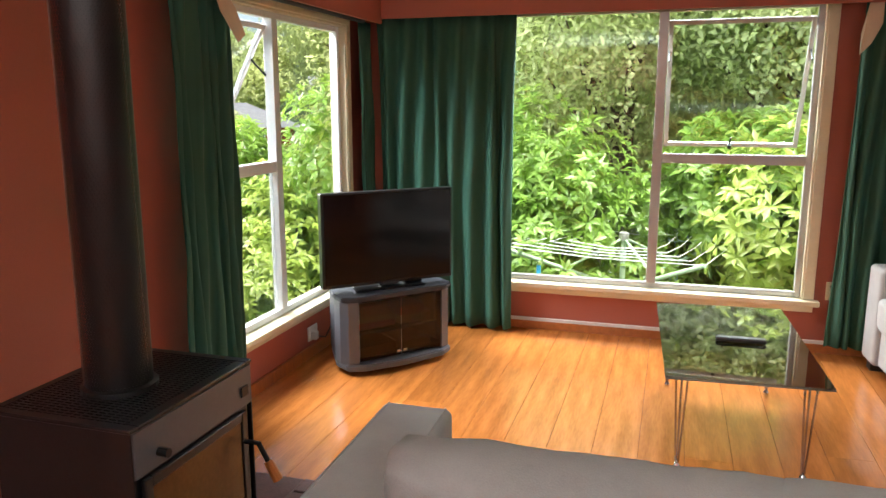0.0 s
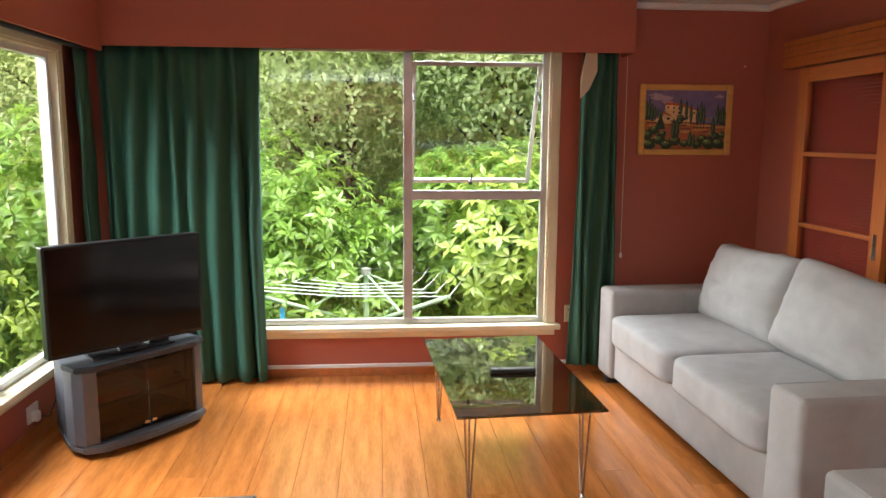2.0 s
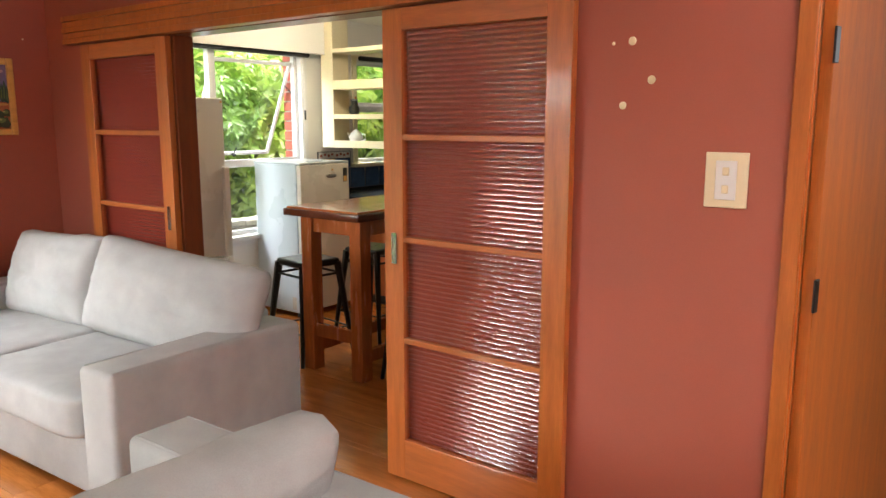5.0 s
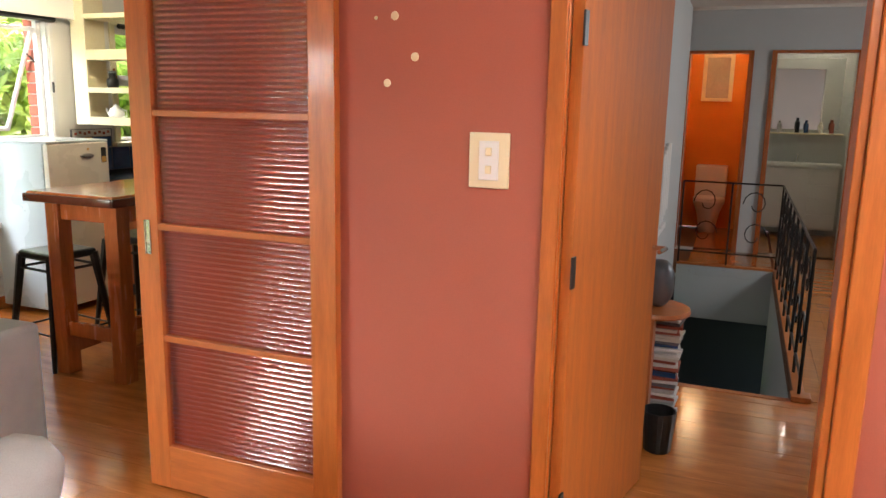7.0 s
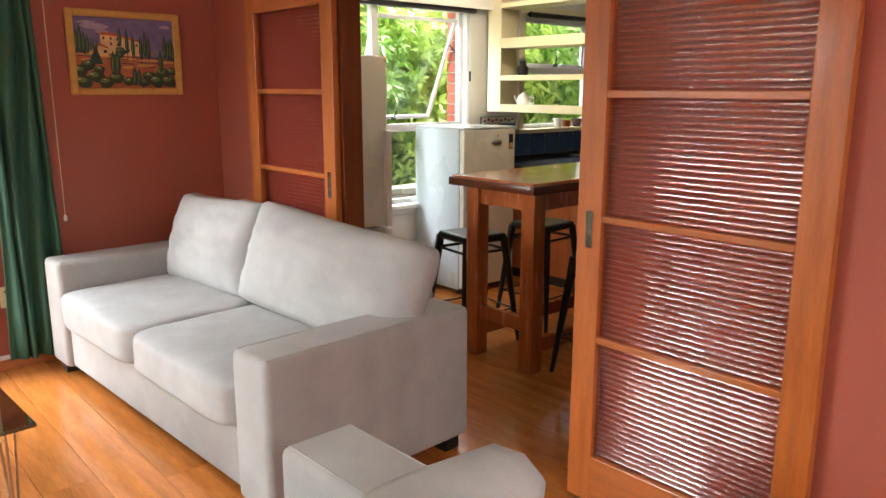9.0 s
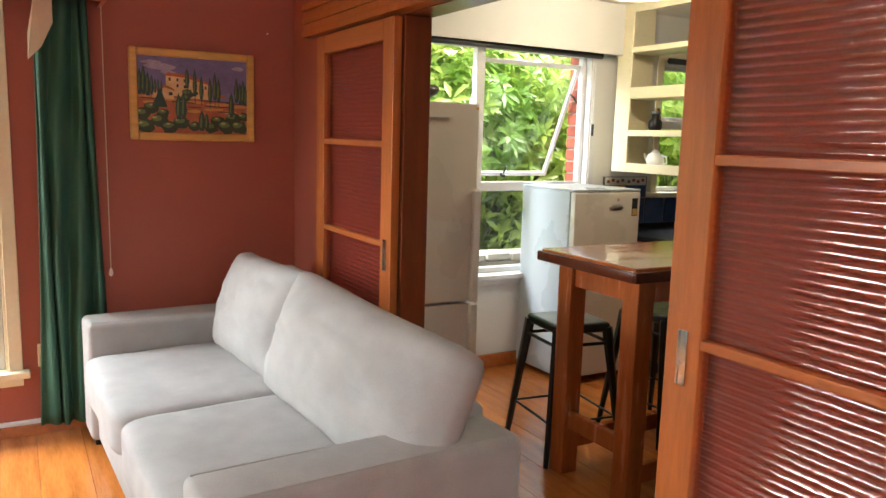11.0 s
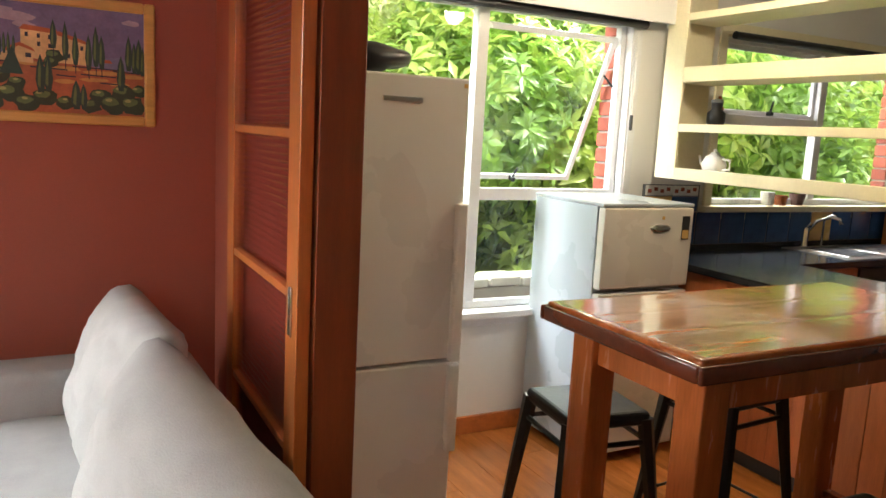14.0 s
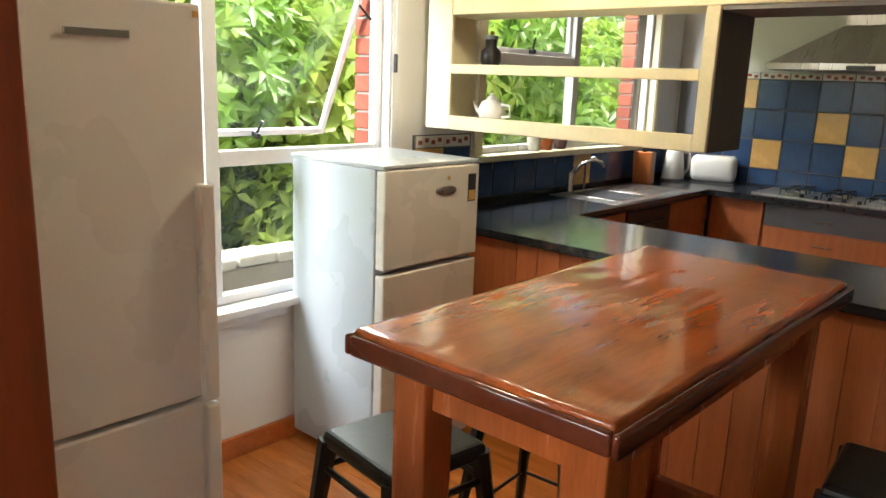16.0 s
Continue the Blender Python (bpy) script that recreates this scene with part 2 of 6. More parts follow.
def tube(points, r, sides=8, bm=None, r2=None):
    """A round bar along points, tapering to r2."""
    t = bmesh.new()
    pts = [Vector(p) for p in points]
    rings = []
    for i, p in enumerate(pts):
        d = (pts[min(i + 1, len(pts) - 1)] - pts[max(i - 1, 0)]).normalized()
        u = d.cross(Vector((0.31, 0.17, 0.93))).normalized()
        v = d.cross(u)
        k = r if r2 is None else r + (r2 - r) * i / (len(pts) - 1)
        rings.append([t.verts.new(p + (u * math.cos(2 * math.pi * j / sides) + v * math.sin(2 * math.pi * j / sides)) * k) for j in range(sides)])
    for a, b in zip(rings, rings[1:]):
        for j in range(sides):
            t.faces.new((a[j], a[(j + 1) % sides], b[(j + 1) % sides], b[j]))
    t.faces.new(rings[0][::-1])
    t.faces.new(rings[-1])
    return join(bm, t)


def lathe(profile, sides=24, at=(0, 0, 0), bm=None):
    """A turned body: profile of (radius, z)."""
    t = bmesh.new()
    rings = [[t.verts.new((at[0] + r * math.cos(2 * math.pi * j / sides), at[1] + r * math.sin(2 * math.pi * j / sides), at[2] + z)) for j in range(sides)] for r, z in profile]
    for a, b in zip(rings, rings[1:]):
        for j in range(sides):
            t.faces.new((a[j], a[(j + 1) % sides], b[(j + 1) % sides], b[j]))
    t.faces.new(rings[0][::-1])
    t.faces.new(rings[-1])
    return join(bm, t)


def extrude(outline, z0, z1, bevel=0.0, bm=None, m=None):
    t = bmesh.new()
    lo, hi = [t.verts.new((x, y, z0)) for x, y in outline], [t.verts.new((x, y, z1)) for x, y in outline]
    n = len(outline)
    t.faces.new(lo[::-1])
    t.faces.new(hi)
    for i in range(n):
        t.faces.new((lo[i], lo[(i + 1) % n], hi[(i + 1) % n], hi[i]))
    if bevel:
        bmesh.ops.bevel(t, geom=t.edges[:], offset=bevel, segments=2, affect="EDGES")
    if m is not None:
        t.transform(m)
    return join(bm, t)


def pierced(axis, near, far, a0, a1, z0, z1, holes=()):
    """A wall of real thickness with openings (a0, a1, z0, z1); axis: the direction it runs along."""
    t = bmesh.new()
    cuts_a = sorted({a0, a1, *[v for h in holes for v in h[:2]]})
    cuts_z = sorted({z0, z1, *[v for h in holes for v in h[2:]]})
    solid = {}
    for i in range(len(cuts_a) - 1):
        for j in range(len(cuts_z) - 1):
            ca, cz = (cuts_a[i] + cuts_a[i + 1]) / 2, (cuts_z[j] + cuts_z[j + 1]) / 2
            solid[i, j] = not any(h[0] < ca < h[1] and h[2] < cz < h[3] for h in holes)
    vs = {}

    def v(i, j, w):
        if (i, j, w) not in vs:
            p = (cuts_a[i], w, cuts_z[j]) if axis == "x" else (w, cuts_a[i], cuts_z[j])
            vs[i, j, w] = t.verts.new(p)
        return vs[i, j, w]
    for (i, j), s in solid.items():
        if not s:
            continue
        for w in (near, far):
            t.faces.new([v(i, j, w), v(i + 1, j, w), v(i + 1, j + 1, w), v(i, j + 1, w)])
        for (di, dj), (p, q) in {(-1, 0): ((i, j), (i, j + 1)), (1, 0): ((i + 1, j), (i + 1, j + 1)), (0, -1): ((i, j), (i + 1, j)), (0, 1): ((i, j + 1), (i + 1, j + 1))}.items():
            if not solid.get((i + di, j + dj)):
                t.faces.new([v(*p, near), v(*q, near), v(*q, far), v(*p, far)])
    return t


def frame_bars(bars, bevel=0.003):
    t = None
    for a, b in bars:
        t = box(a, b, bevel, 1, bm=t) if t is not None else box(a, b, bevel, 1)
    return t


N = 5.98          # inner face of the window wall
W0 = -0.88        # inner face of the west wall
P0, P1 = 3.45, 3.56   # the two faces of the partition
H = 2.42

# ---- the large structure ----
NW = (-0.20, 2.02, 0.33, 2.14)      # living window in the north wall
KW = (3.80, 5.545, 0.63, 2.12)       # kitchen window
SW = (6.20, 8.08, 1.15, 2.12)       # window over the sink
WW = (3.90, 5.60, 0.33, 2.03)       # west window (along y)
OP = (3.14, 4.66, 0.0, 2.0)         # sliding door opening in the partition
DO = (0.76, 1.555, 0.0, 2.0)         # hall door opening

structure("wall_north", pierced("x", N, N + 0.10, W0 - 0.1, 8.5, 0, H, [NW, KW, SW]), "wall", "red-brown painted plaster wall with wide windows")
structure("wall_north_lining", pierced("x", N - 0.012, N - 0.001, P1 + 0.001, 8.44, 0, H, [KW, SW]), "white", "off-white painted kitchen wall round the windows")
structure("wall_west", pierced("y", W0 - 0.095, W0, -1.4, N - 0.001, 0, H, [WW]), "wall", "red-brown painted wall with a large window")
structure("wall_south", box((W0, -1.4, 0), (P0, -1.3, H)), "wall", "plain red-brown painted wall")
structure("wall_partition", pierced("y", P0, P1 - 0.012, -1.4, N - 0.001, 0, H, [OP, DO]), "wall", "red-brown painted partition wall with two doorways")
structure("wall_partition_lining", pierced("y", P1 - 0.011, P1, -1.4, N - 0.014, 0, H, [OP, DO]), "white", "white painted kitchen face of the partition wall")
structure("wall_east", box((8.46, 1.62, 0), (8.6, N, H)), "white", "white painted kitchen wall behind the hob")
structure("wall_kitchen_south", box((P1 + 0.001, 1.58, 0), (8.6, 1.68, H)), "hall", "grey painted wall between hall and kitchen")
structure("wall_hall_end", pierced("y", 9.9, 10.0, -2.2, 3.2, -2.4, 2.6, [(1.08, 1.66, 0, 2.1), (0.07, 0.81, 0, 2.1)]), "hall", "grey painted hall wall with two doorways")
structure("wall_hall_south", box((P1 + 0.001, -2.2, 0), (9.9, -2.1, 2.6)), "hall", "plain grey painted wall")
structure("wall_stair_north", box((5.5, 1.581, -2.4), (8.6, 1.62, -0.03)), "hall", "white painted wall down the stairwell")
structure("wall_landing_north", box((8.5, 1.69, 0), (9.9, 1.79, 2.6)), "hall", "grey painted landing wall")
structure("ceiling", box((W0 - 0.1, -1.4, H), (8.6, N + 0.1, H + 0.1)), "ceil", "off-white painted ceiling")
structure("ceiling_hall", box((P1, -2.2, 2.601), (12.2, 3.2, 2.7)), "ceil", "off-white hall ceiling")
structure("roof", box((W0 - 0.5, -1.9, H + 0.3), (8.9, N + 0.45, H + 0.36)), "white", "plain eaves over the house")

cornice = box((W0, N - 0.04, H - 0.045), (P0, N - 0.001, H - 0.001), 0.012)
box((P0 - 0.04, -1.3, H - 0.045), (P0 - 0.001, N - 0.045, H - 0.001), 0.012, bm=cornice)
box((W0 + 0.001, -1.3, H - 0.045), (W0 + 0.04, N - 0.045, H - 0.001), 0.012, bm=cornice)
structure("cornice", cornice, "ceil", "off-white cornice along the ceiling")
structure("cornice_hall", box((9.85, -2.1, 2.54), (9.899, 1.68, 2.6), 0.01), "ceil", "off-white cornice in the hall")

# curtain pelmets
pel = box((W0 + 0.19, N - 0.21, 2.08), (2.49, N - 0.19, H - 0.001), 0.002)
box((2.47, N - 0.189, 2.08), (2.49, N - 0.001, H - 0.001), 0.002, bm=pel)
box((W0 + 0.17, 1.9, 2.05), (W0 + 0.19, N - 0.19, H - 0.001), 0.002, bm=pel)
structure("pelmet", pel, "wall", "red-brown painted curtain pelmet in the corner")
kp = box((P1 + 0.001, N - 0.16, 2.09), (5.78, N - 0.14, H - 0.001), 0.002)
box((5.76, N - 0.139, 2.09), (5.78, N - 0.013, H - 0.001), 0.002, bm=kp)
structure("pelmet_kitchen", kp, "white", "white painted pelmet over the kitchen window")

# skirtings
structure("baseboard", box((W0 + 0.02, N - 0.022, 0), (P0 - 0.02, N - 0.001, 0.055), 0.004), "timber_h", "low timber skirting")
structure("baseboard_strip", box((0.0, N - 0.02, 0.0555), (2.4, N - 0.001, 0.078), 0.004), "whitep", "white cable strip above the skirting")
structure("baseboard_west", box((W0 + 0.001, -1.3, 0), (W0 + 0.02, N - 0.022, 0.07), 0.004), "timber", "timber skirting")
structure("baseboard_east", box((P0 - 0.02, 1.64, 0), (P0 - 0.001, 2.2, 0.09), 0.004), "timber", "timber skirting")
structure("baseboard_kitchen", box((P1 + 0.02, N - 0.034, 0), (5.62, N - 0.013, 0.09), 0.004), "timber_h", "timber skirting under the kitchen window")
structure("baseboard_hall", box((9.875, -2.1, 0), (9.899, -0.02, 0.1), 0.004), "timber", "dark timber skirting in the hall")


# ---- windows ----
def casing(name, h, y, out, w, label, sill=True, mats="cream"):
    """Architrave and sill round an opening in a wall that runs along x."""
    a0, a1, z0, z1 = h
    g = tagged(new(name), label, "", "", "structure")
    bars = [((a0 - w, y - 0.018, z0 - 0.01), (a0, y - 0.001, z1)), ((a1, y - 0.018, z0 - 0.01), (a1 + w, y - 0.001, z1)), ((a0 - w, y - 0.018, z1), (a1 + w, y - 0.001, z1 + w))]
    part("architrave", frame_bars(bars), mats, g)
    inner = [((a0, y - 0.012, z0 + 0.01), (a0 + 0.012, y + 0.10, z1)), ((a1 - 0.012, y - 0.012, z0 + 0.01), (a1, y + 0.10, z1)), ((a0, y - 0.012, z1 - 0.012), (a1, y + 0.10, z1))]
    part("jamb_lining", frame_bars(inner, 0.001), mats, g)
    if sill:
        part("window_sill", box((a0 - w - 0.03, y - 0.06, z0 - 0.03), (a1 + w + 0.03, y + 0.10, z0 + 0.004), 0.006), mats, g)
        part("apron", box((a0 - w, y - 0.016, z0 - 0.075), (a1 + w, y - 0.001, z0 - 0.031), 0.004), mats, g)
    return g


def fixed_frame(g, h, y, mull, trans, material, sash_side, t=0.035, angle=22, sash_drop=0.0):
    """Outer frame, mullion, transom, panes and one top-hung sash pushed out."""
    a0, a1, z0, z1 = h[0] + 0.013, h[1] - 0.013, h[2] + 0.005, h[3] - 0.013
    ya, yb = y + 0.03, y + 0.075
    bars = [((a0, ya, z0), (a0 + t, yb, z1)), ((a1 - t, ya, z0), (a1, yb, z1)), ((a0 + t, ya, z0), (a1 - t, yb, z0 + t)), ((a0 + t, ya, z1 - t), (a1 - t, yb, z1)),
            ((mull - 0.03, ya - 0.012, z0 + t), (mull + 0.03, yb - 0.001, z1 - t))]
    s0, s1 = (mull + 0.03, a1 - t) if sash_side > 0 else (a0 + t, mull - 0.03)
    bars.append(((s0, ya - 0.008, trans - 0.03), (s1, yb - 0.002, trans + 0.03)))
    part("window_frame", frame_bars(bars), material, g)
    o0, o1 = (a0 + t, mull - 0.03) if sash_side > 0 else (mull + 0.03, a1 - t)
    for q in (box((o0, y + 0.05, z0 + t), (o1, y + 0.054, z1 - t)), box((s0, y + 0.05, z0 + t), (s1, y + 0.054, trans - 0.03))):
        p = part("pane", q, "pane", g)
        p.visible_shadow = False
    L = z1 - t - trans - 0.03
    piv = Matrix.Translation((0, y + 0.06, z1 - t - sash_drop)) @ Matrix.Rotation(radians(angle), 4, "X")
    f = 0.028
    sb = [((s0, -0.012, -L), (s0 + f, 0.012, 0)), ((s1 - f, -0.012, -L), (s1, 0.012, 0)), ((s0 + f, -0.012, -L), (s1 - f, 0.012, -L + f)), ((s0 + f, -0.012, -f), (s1 - f, 0.012, 0))]
    t2 = frame_bars(sb)
    t2.transform(piv)
    sash = part("opening_sash", t2, material, g, "grey top-hung sash pushed open")
    t3 = box((s0 + f, -0.002, -L + f), (s1 - f, 0.002, -f))
    t3.transform(piv)
    p = part("pane", t3, "dirty", sash, "dusty pane in the open sash")
    p.visible_shadow = False
    t4 = box(((s0 + s1) / 2 - 0.012, -0.05, -L + 0.005), ((s0 + s1) / 2 + 0.012, -0.012, -L + 0.03), 0.004)
    tube([((s0 + s1) / 2, -0.03, -L + 0.02), ((s0 + s1) / 2 + 0.005, -0.045, -L + 0.09)], 0.006, 6, bm=t4)
    t4.transform(piv)
    part("latch", t4, "black", sash, "black sash latch")
    stay = None
    for sx in (s0 + 0.01, s1 - 0.01):
        a = piv @ Vector((sx, 0, -0.20))
        stay = tube([(sx, y + 0.06, z1 - t - 0.30), tuple(a)], 0.006, 6, bm=stay) if stay else tube([(sx, y + 0.06, z1 - t - 0.30), tuple(a)], 0.006, 6)
    part("stay", stay, "iron", sash, "dark steel friction stays")


g = casing("window_1", NW, N, 0.1, 0.06, "cream-painted living room window with grey aluminium frames")
fixed_frame(g, NW, N, 1.10, 1.19, "alu", 1, angle=25, sash_drop=0.05)
g = casing("window_2", KW, N - 0.012, 0.1, 0.05, "white kitchen window with one pane pushed open", mats="joinery")
fixed_frame(g, KW, N - 0.005, 4.67, 1.205, "joinery", 1, angle=24, sash_drop=0.05)
g = casing("window_3", SW, N - 0.012, 0.1, 0.05, "white-framed window over the kitchen sink", mats="cream")
fixed_frame(g, SW, N - 0.005, 7.11, 1.65, "joinery", -1, angle=0)

# the west window: the same parts, turned into the wall that runs along y
g = tagged(new("window_4"), "cream-framed west window with an open upper sash", "", "", "structure")
LW = (WW[0], WW[1], WW[2], WW[3])
turn = pose(0, 0, 0, 0, 0, 90)
gg = casing("west_casing", (LW[0], LW[1], LW[2], LW[3]), -W0, 0.1, 0.06, "cream window architrave and sill")
fixed_frame(gg, LW, -W0, 4.735, 1.19, "joinery", -1, angle=28, sash_drop=0.03)
for o in list(gg.children):
    o.parent = g
bpy.data.objects.remove(gg)
g.matrix_world = turn
part("curtain_rail", tube([(3.0, -W0 - 0.09, 2.065), (5.7, -W0 - 0.09, 2.065)], 0.018, 10), "tvdark", g, "dark curtain rail above the window")

# blind rolls and kitchen reveals
bl = thing("rolled_blind", "black blind rolled up above the kitchen window", "blind")
part("roll", tube([(P1 + 0.1, N - 0.07, 2.085), (5.575, N - 0.07, 2.085)], 0.022, 12), "black", bl)
bl = thing("rolled_blind", "black blind rolled up over the sink window", "blind")
part("roll", tube([(6.22, N - 0.06, 2.10), (8.05, N - 0.06, 2.10)], 0.022, 12), "black", bl)
cord = thing("blind_cord", "thin blind cord with a small black pull", "cord")
part("cord", tube([(5.555, N - 0.04, 2.05), (5.555, N - 0.04, 1.62)], 0.002, 5), "whitep", cord)
part("pull", box((5.548, N - 0.047, 1.55), (5.562, N - 0.033, 1.63), 0.004), "black", cord)

# floor: one sheet, with a hole for the stairs
fl = None
for a, b in (((W0 - 0.1, -2.2), (5.5, N)), ((5.501, 1.581), (8.5, N)), ((5.501, -2.2), (12.2, 0.68)), ((9.06, 0.681), (12.2, 3.2))):
    fl = box((*a, -0.12), (*b, -0.018), bm=fl) if fl else box((*a, -0.12), (*b, -0.018))
floor = structure("floor", fl, "gap", "polished orange pine floorboards")

# ---- sliding doors, track and jambs ----
DY = P0 - 0.052   # plane of the door faces


def sliding_door(name, y0, y1, handle, label):
    g = thing(name, label, "door", "sliding doors")
    st, z0, z1 = 0.10, 0.012, 1.975
    x0, x1 = P0 - 0.048, P0 - 0.012
    part("stile", box((x0, y0, z0), (x1, y0 + st, z1), 0.003), "timber", g)
    part("stile", box((x0, y1 - st, z0), (x1, y1, z1), 0.003), "timber", g)
    zs = [0.20, 0.63, 1.06, 1.475, 1.89]
    part("bottom_rail", box((x0, y0 + st, z0), (x1, y1 - st, 0.19), 0.003), "timber_h", g)
    part("top_rail", box((x0, y0 + st, 1.89), (x1, y1 - st, z1), 0.003), "timber_h", g)
    for z in zs[1:4]:
        part("glazing_bar", box((x0 + 0.002, y0 + st, z - 0.012), (x1 - 0.002, y1 - st, z + 0.012), 0.003), "timber_h", g)
    for a, b in zip(zs, zs[1:]):
        lo, hi = a + (0.012 if a > 0.3 else -0.01), b - (0.012 if b < 1.8 else 0.0)
        t = bmesh.new()
        n = round((hi - lo) / 0.0205)
        for k in range(n):
            row = []
            for i in range(9):
                z = lo + (hi - lo) * (k + i / 8) / n
                x = P0 - 0.030 - 0.0042 * math.sin(math.pi * i / 8)
                row.append([t.verts.new((x, y0 + st, z)), t.verts.new((x, y1 - st, z))])
            for p, q in zip(row, row[1:]):
                t.faces.new((p[0], p[1], q[1], q[0]))
            for p, q in zip(row, row[1:]):
                t.faces.new([t.verts.new(v.co + Vector((0.005, 0, 0))) for v in (p[1], p[0], q[0], q[1])])
        part("ribbed_pane", t, "ribbed", g, "reeded glass pane", smooth=True)
    hy = handle
    hp = box((x0 - 0.003, hy - 0.014, 0.955), (x0 - 0.0005, hy + 0.014, 1.085), 0.001)
    box((x0 - 0.006, hy - 0.014, 0.955), (x0 - 0.003, hy - 0.009, 1.085), 0.001, bm=hp)
    box((x0 - 0.006, hy + 0.009, 0.955), (x0 - 0.003, hy + 0.014, 1.085), 0.001, bm=hp)
    box((x0 - 0.006, hy - 0.009, 1.0), (x0 - 0.003, hy + 0.009, 1.01), 0.001, bm=hp)
    part("flush_handle", hp, "chrome", g, "small chrome flush handle")
    return g


sliding_door("sliding_door", 4.64, 5.50, 4.69, "timber sliding door with reeded glass, behind the sofa")
sliding_door("sliding_door", 2.29, 3.14, 3.085, "timber sliding door with four reeded glass panes, by the opening")

track = tagged(new("track_cover"), "moulded timber cover over the sliding door track", "", "", "structure")
for i in range(5):
    x = P0 - 0.052 - (0.018 if i in (0, 2, 4) else 0.010)
    z = 1.985 + i * 0.032
    part("moulding", box((x, 1.72, z), (P0 - 0.001, 5.66, z + 0.0315), 0.004, 2), "timber", track)
structure("door_jamb", frame_bars([((P0 - 0.006, 4.625, 0.001), (P1 + 0.003, 4.66, 1.98))]), "dark_timber", "dark timber door jamb")
structure("door_jamb", frame_bars([((P0 - 0.006, 3.14, 0.001), (P1 + 0.01, 3.165, 1.98))]), "dark_timber", "dark timber door jamb")
structure("door_head", box((P0 - 0.006, 3.14, 1.981), (P1 + 0.01, 4.66, 2.0), 0.002), "dark_timber", "dark timber door head")
structure("door_architrave", frame_bars([((P1 + 0.001, 4.668, 0), (P1 + 0.010, 4.73, 2.05)), ((P1 + 0.001, 3.07, 0), (P1 + 0.016, 3.139, 2.05)), ((P1 + 0.001, 3.139, 2.001), (P1 + 0.016, 4.667, 2.05))]), "timber", "timber architrave on the kitchen side")

# hall door
structure("hall_door_frame", frame_bars([((P0 - 0.02, 1.549, 0), (P0 - 0.001, 1.60, 2.06)), ((P0 - 0.001, 1.545, 0), (P1 + 0.01, 1.5545, 2.0)), ((P0 - 0.02, 0.69, 0), (P0 - 0.001, 0.76, 2.06)),
                                         ((P0 - 0.001, 0.76, 0), (P1 + 0.01, 0.785, 2.0)), ((P0 - 0.02, 0.76, 2.0), (P0 - 0.001, 1.549, 2.06))]), "timber", "timber door frame to the hall")
hd = thing("door_1", "plain orange-brown timber door standing open into the hall", "door", at=(P0 + 0.022, 1.544, 0), rz=-12.5)
part("panel", box((0, -0.038, 0.008), (0.80, 0, 1.985), 0.003), "ply", hd)
for z in (0.25, 1.03, 1.75):
    part("hinge", box((-0.012, -0.046, z - 0.05), (0.016, -0.0385, z + 0.05), 0.002), "black", hd, "black steel hinge")
hk = tube([(0.745, -0.039, 1.0), (0.745, -0.09, 1.0), (0.66, -0.092, 1.0)], 0.009, 8)
part("door_handle", hk, "chrome", hd, "chrome lever handle")

# switch and paint marks
sw = thing("light_switch", "cream light switch plate on the red wall", "switch")
part("plate", box((P0 - 0.008, 1.71, 1.275), (P0 - 0.0005, 1.84, 1.445), 0.003), "switch", sw)
part("inner_plate", box((P0 - 0.012, 1.743, 1.30), (P0 - 0.0085, 1.807, 1.42), 0.002), "whitep", sw)
part("rocker", box((P0 - 0.017, 1.765, 1.375), (P0 - 0.0125, 1.785, 1.40), 0.002), "switch", sw)
part("rocker", box((P0 - 0.017, 1.765, 1.32), (P0 - 0.0125, 1.785, 1.345), 0.002), "switch", sw)
for y, z, r in ((2.10, 1.795, 0.014), (2.03, 1.67, 0.014), (2.125, 1.59, 0.013), (2.165, 1.79, 0.006)):
    t = lathe([(r, 0), (r * 0.9, 0.0025), (r * 0.3, 0.004)], 12)
    t.transform(Matrix.Translation((P0 - 0.0005, y, z)) @ Matrix.Rotation(radians(-90), 4, "Y"))
    mk = thing("filler_spot", "small round spot of cream filler on the red wall", "wall mark", "filler spots")
    part("spot", t, "switch", mk)

# ---- curtains ----
def curtain(name, x0, x1, y, z0, z1, folds, amp, label, seed=0, lean=0.0, along="x", gather=1.0, lining=False):
    """Hanging cloth with folds that wander; gather: width of the head against the hem."""
    rnd = random.Random(seed)
    nx, nz = folds * 12, 22
    ph = [rnd.uniform(-0.5, 0.5) for _ in range(folds + 2)]
    am = [rnd.uniform(0.5, 1.2) for _ in range(folds + 2)]
    t = bmesh.new()
    grid = []
    for k in range(nz + 1):
        w = k / nz
        z = z0 + (z1 - z0) * w
        row = []
        for i in range(nx + 1):
            u = i / nx
            f = u * folds
            j = int(f)
            a = am[j] * (1 - (f - j)) + am[j + 1] * (f - j)
            squeeze = 1 - (1 - gather) * w ** 2
            x = x0 + (x1 - x0) * (0.5 + (u - 0.5) * squeeze) + 0.02 * math.sin(f * 2 + w * 3 + ph[j]) + lean * (1 - w)
            d = amp * a * math.sin(2 * math.pi * (f + 0.12 * math.sin(w * 4 + ph[j]))) * (0.55 + 0.45 * (1 - w))
            d += 0.006 * math.sin(w * 17 + f * 3)
            row.append(t.verts.new((x, y + d, z) if along == "x" else (y + d, x, z)))
        grid.append(row)
    for p, q in zip(grid, grid[1:]):
        for i in range(nx):
            t.faces.new((p[i], p[i + 1], q[i + 1], q[i]))
    g = thing(name, label, "curtain", "curtains")
    o = part("cloth", t, "curtain", g, smooth=True)
    s = o.modifiers.new("thick", "SOLIDIFY")
    s.thickness = 0.006
    return g


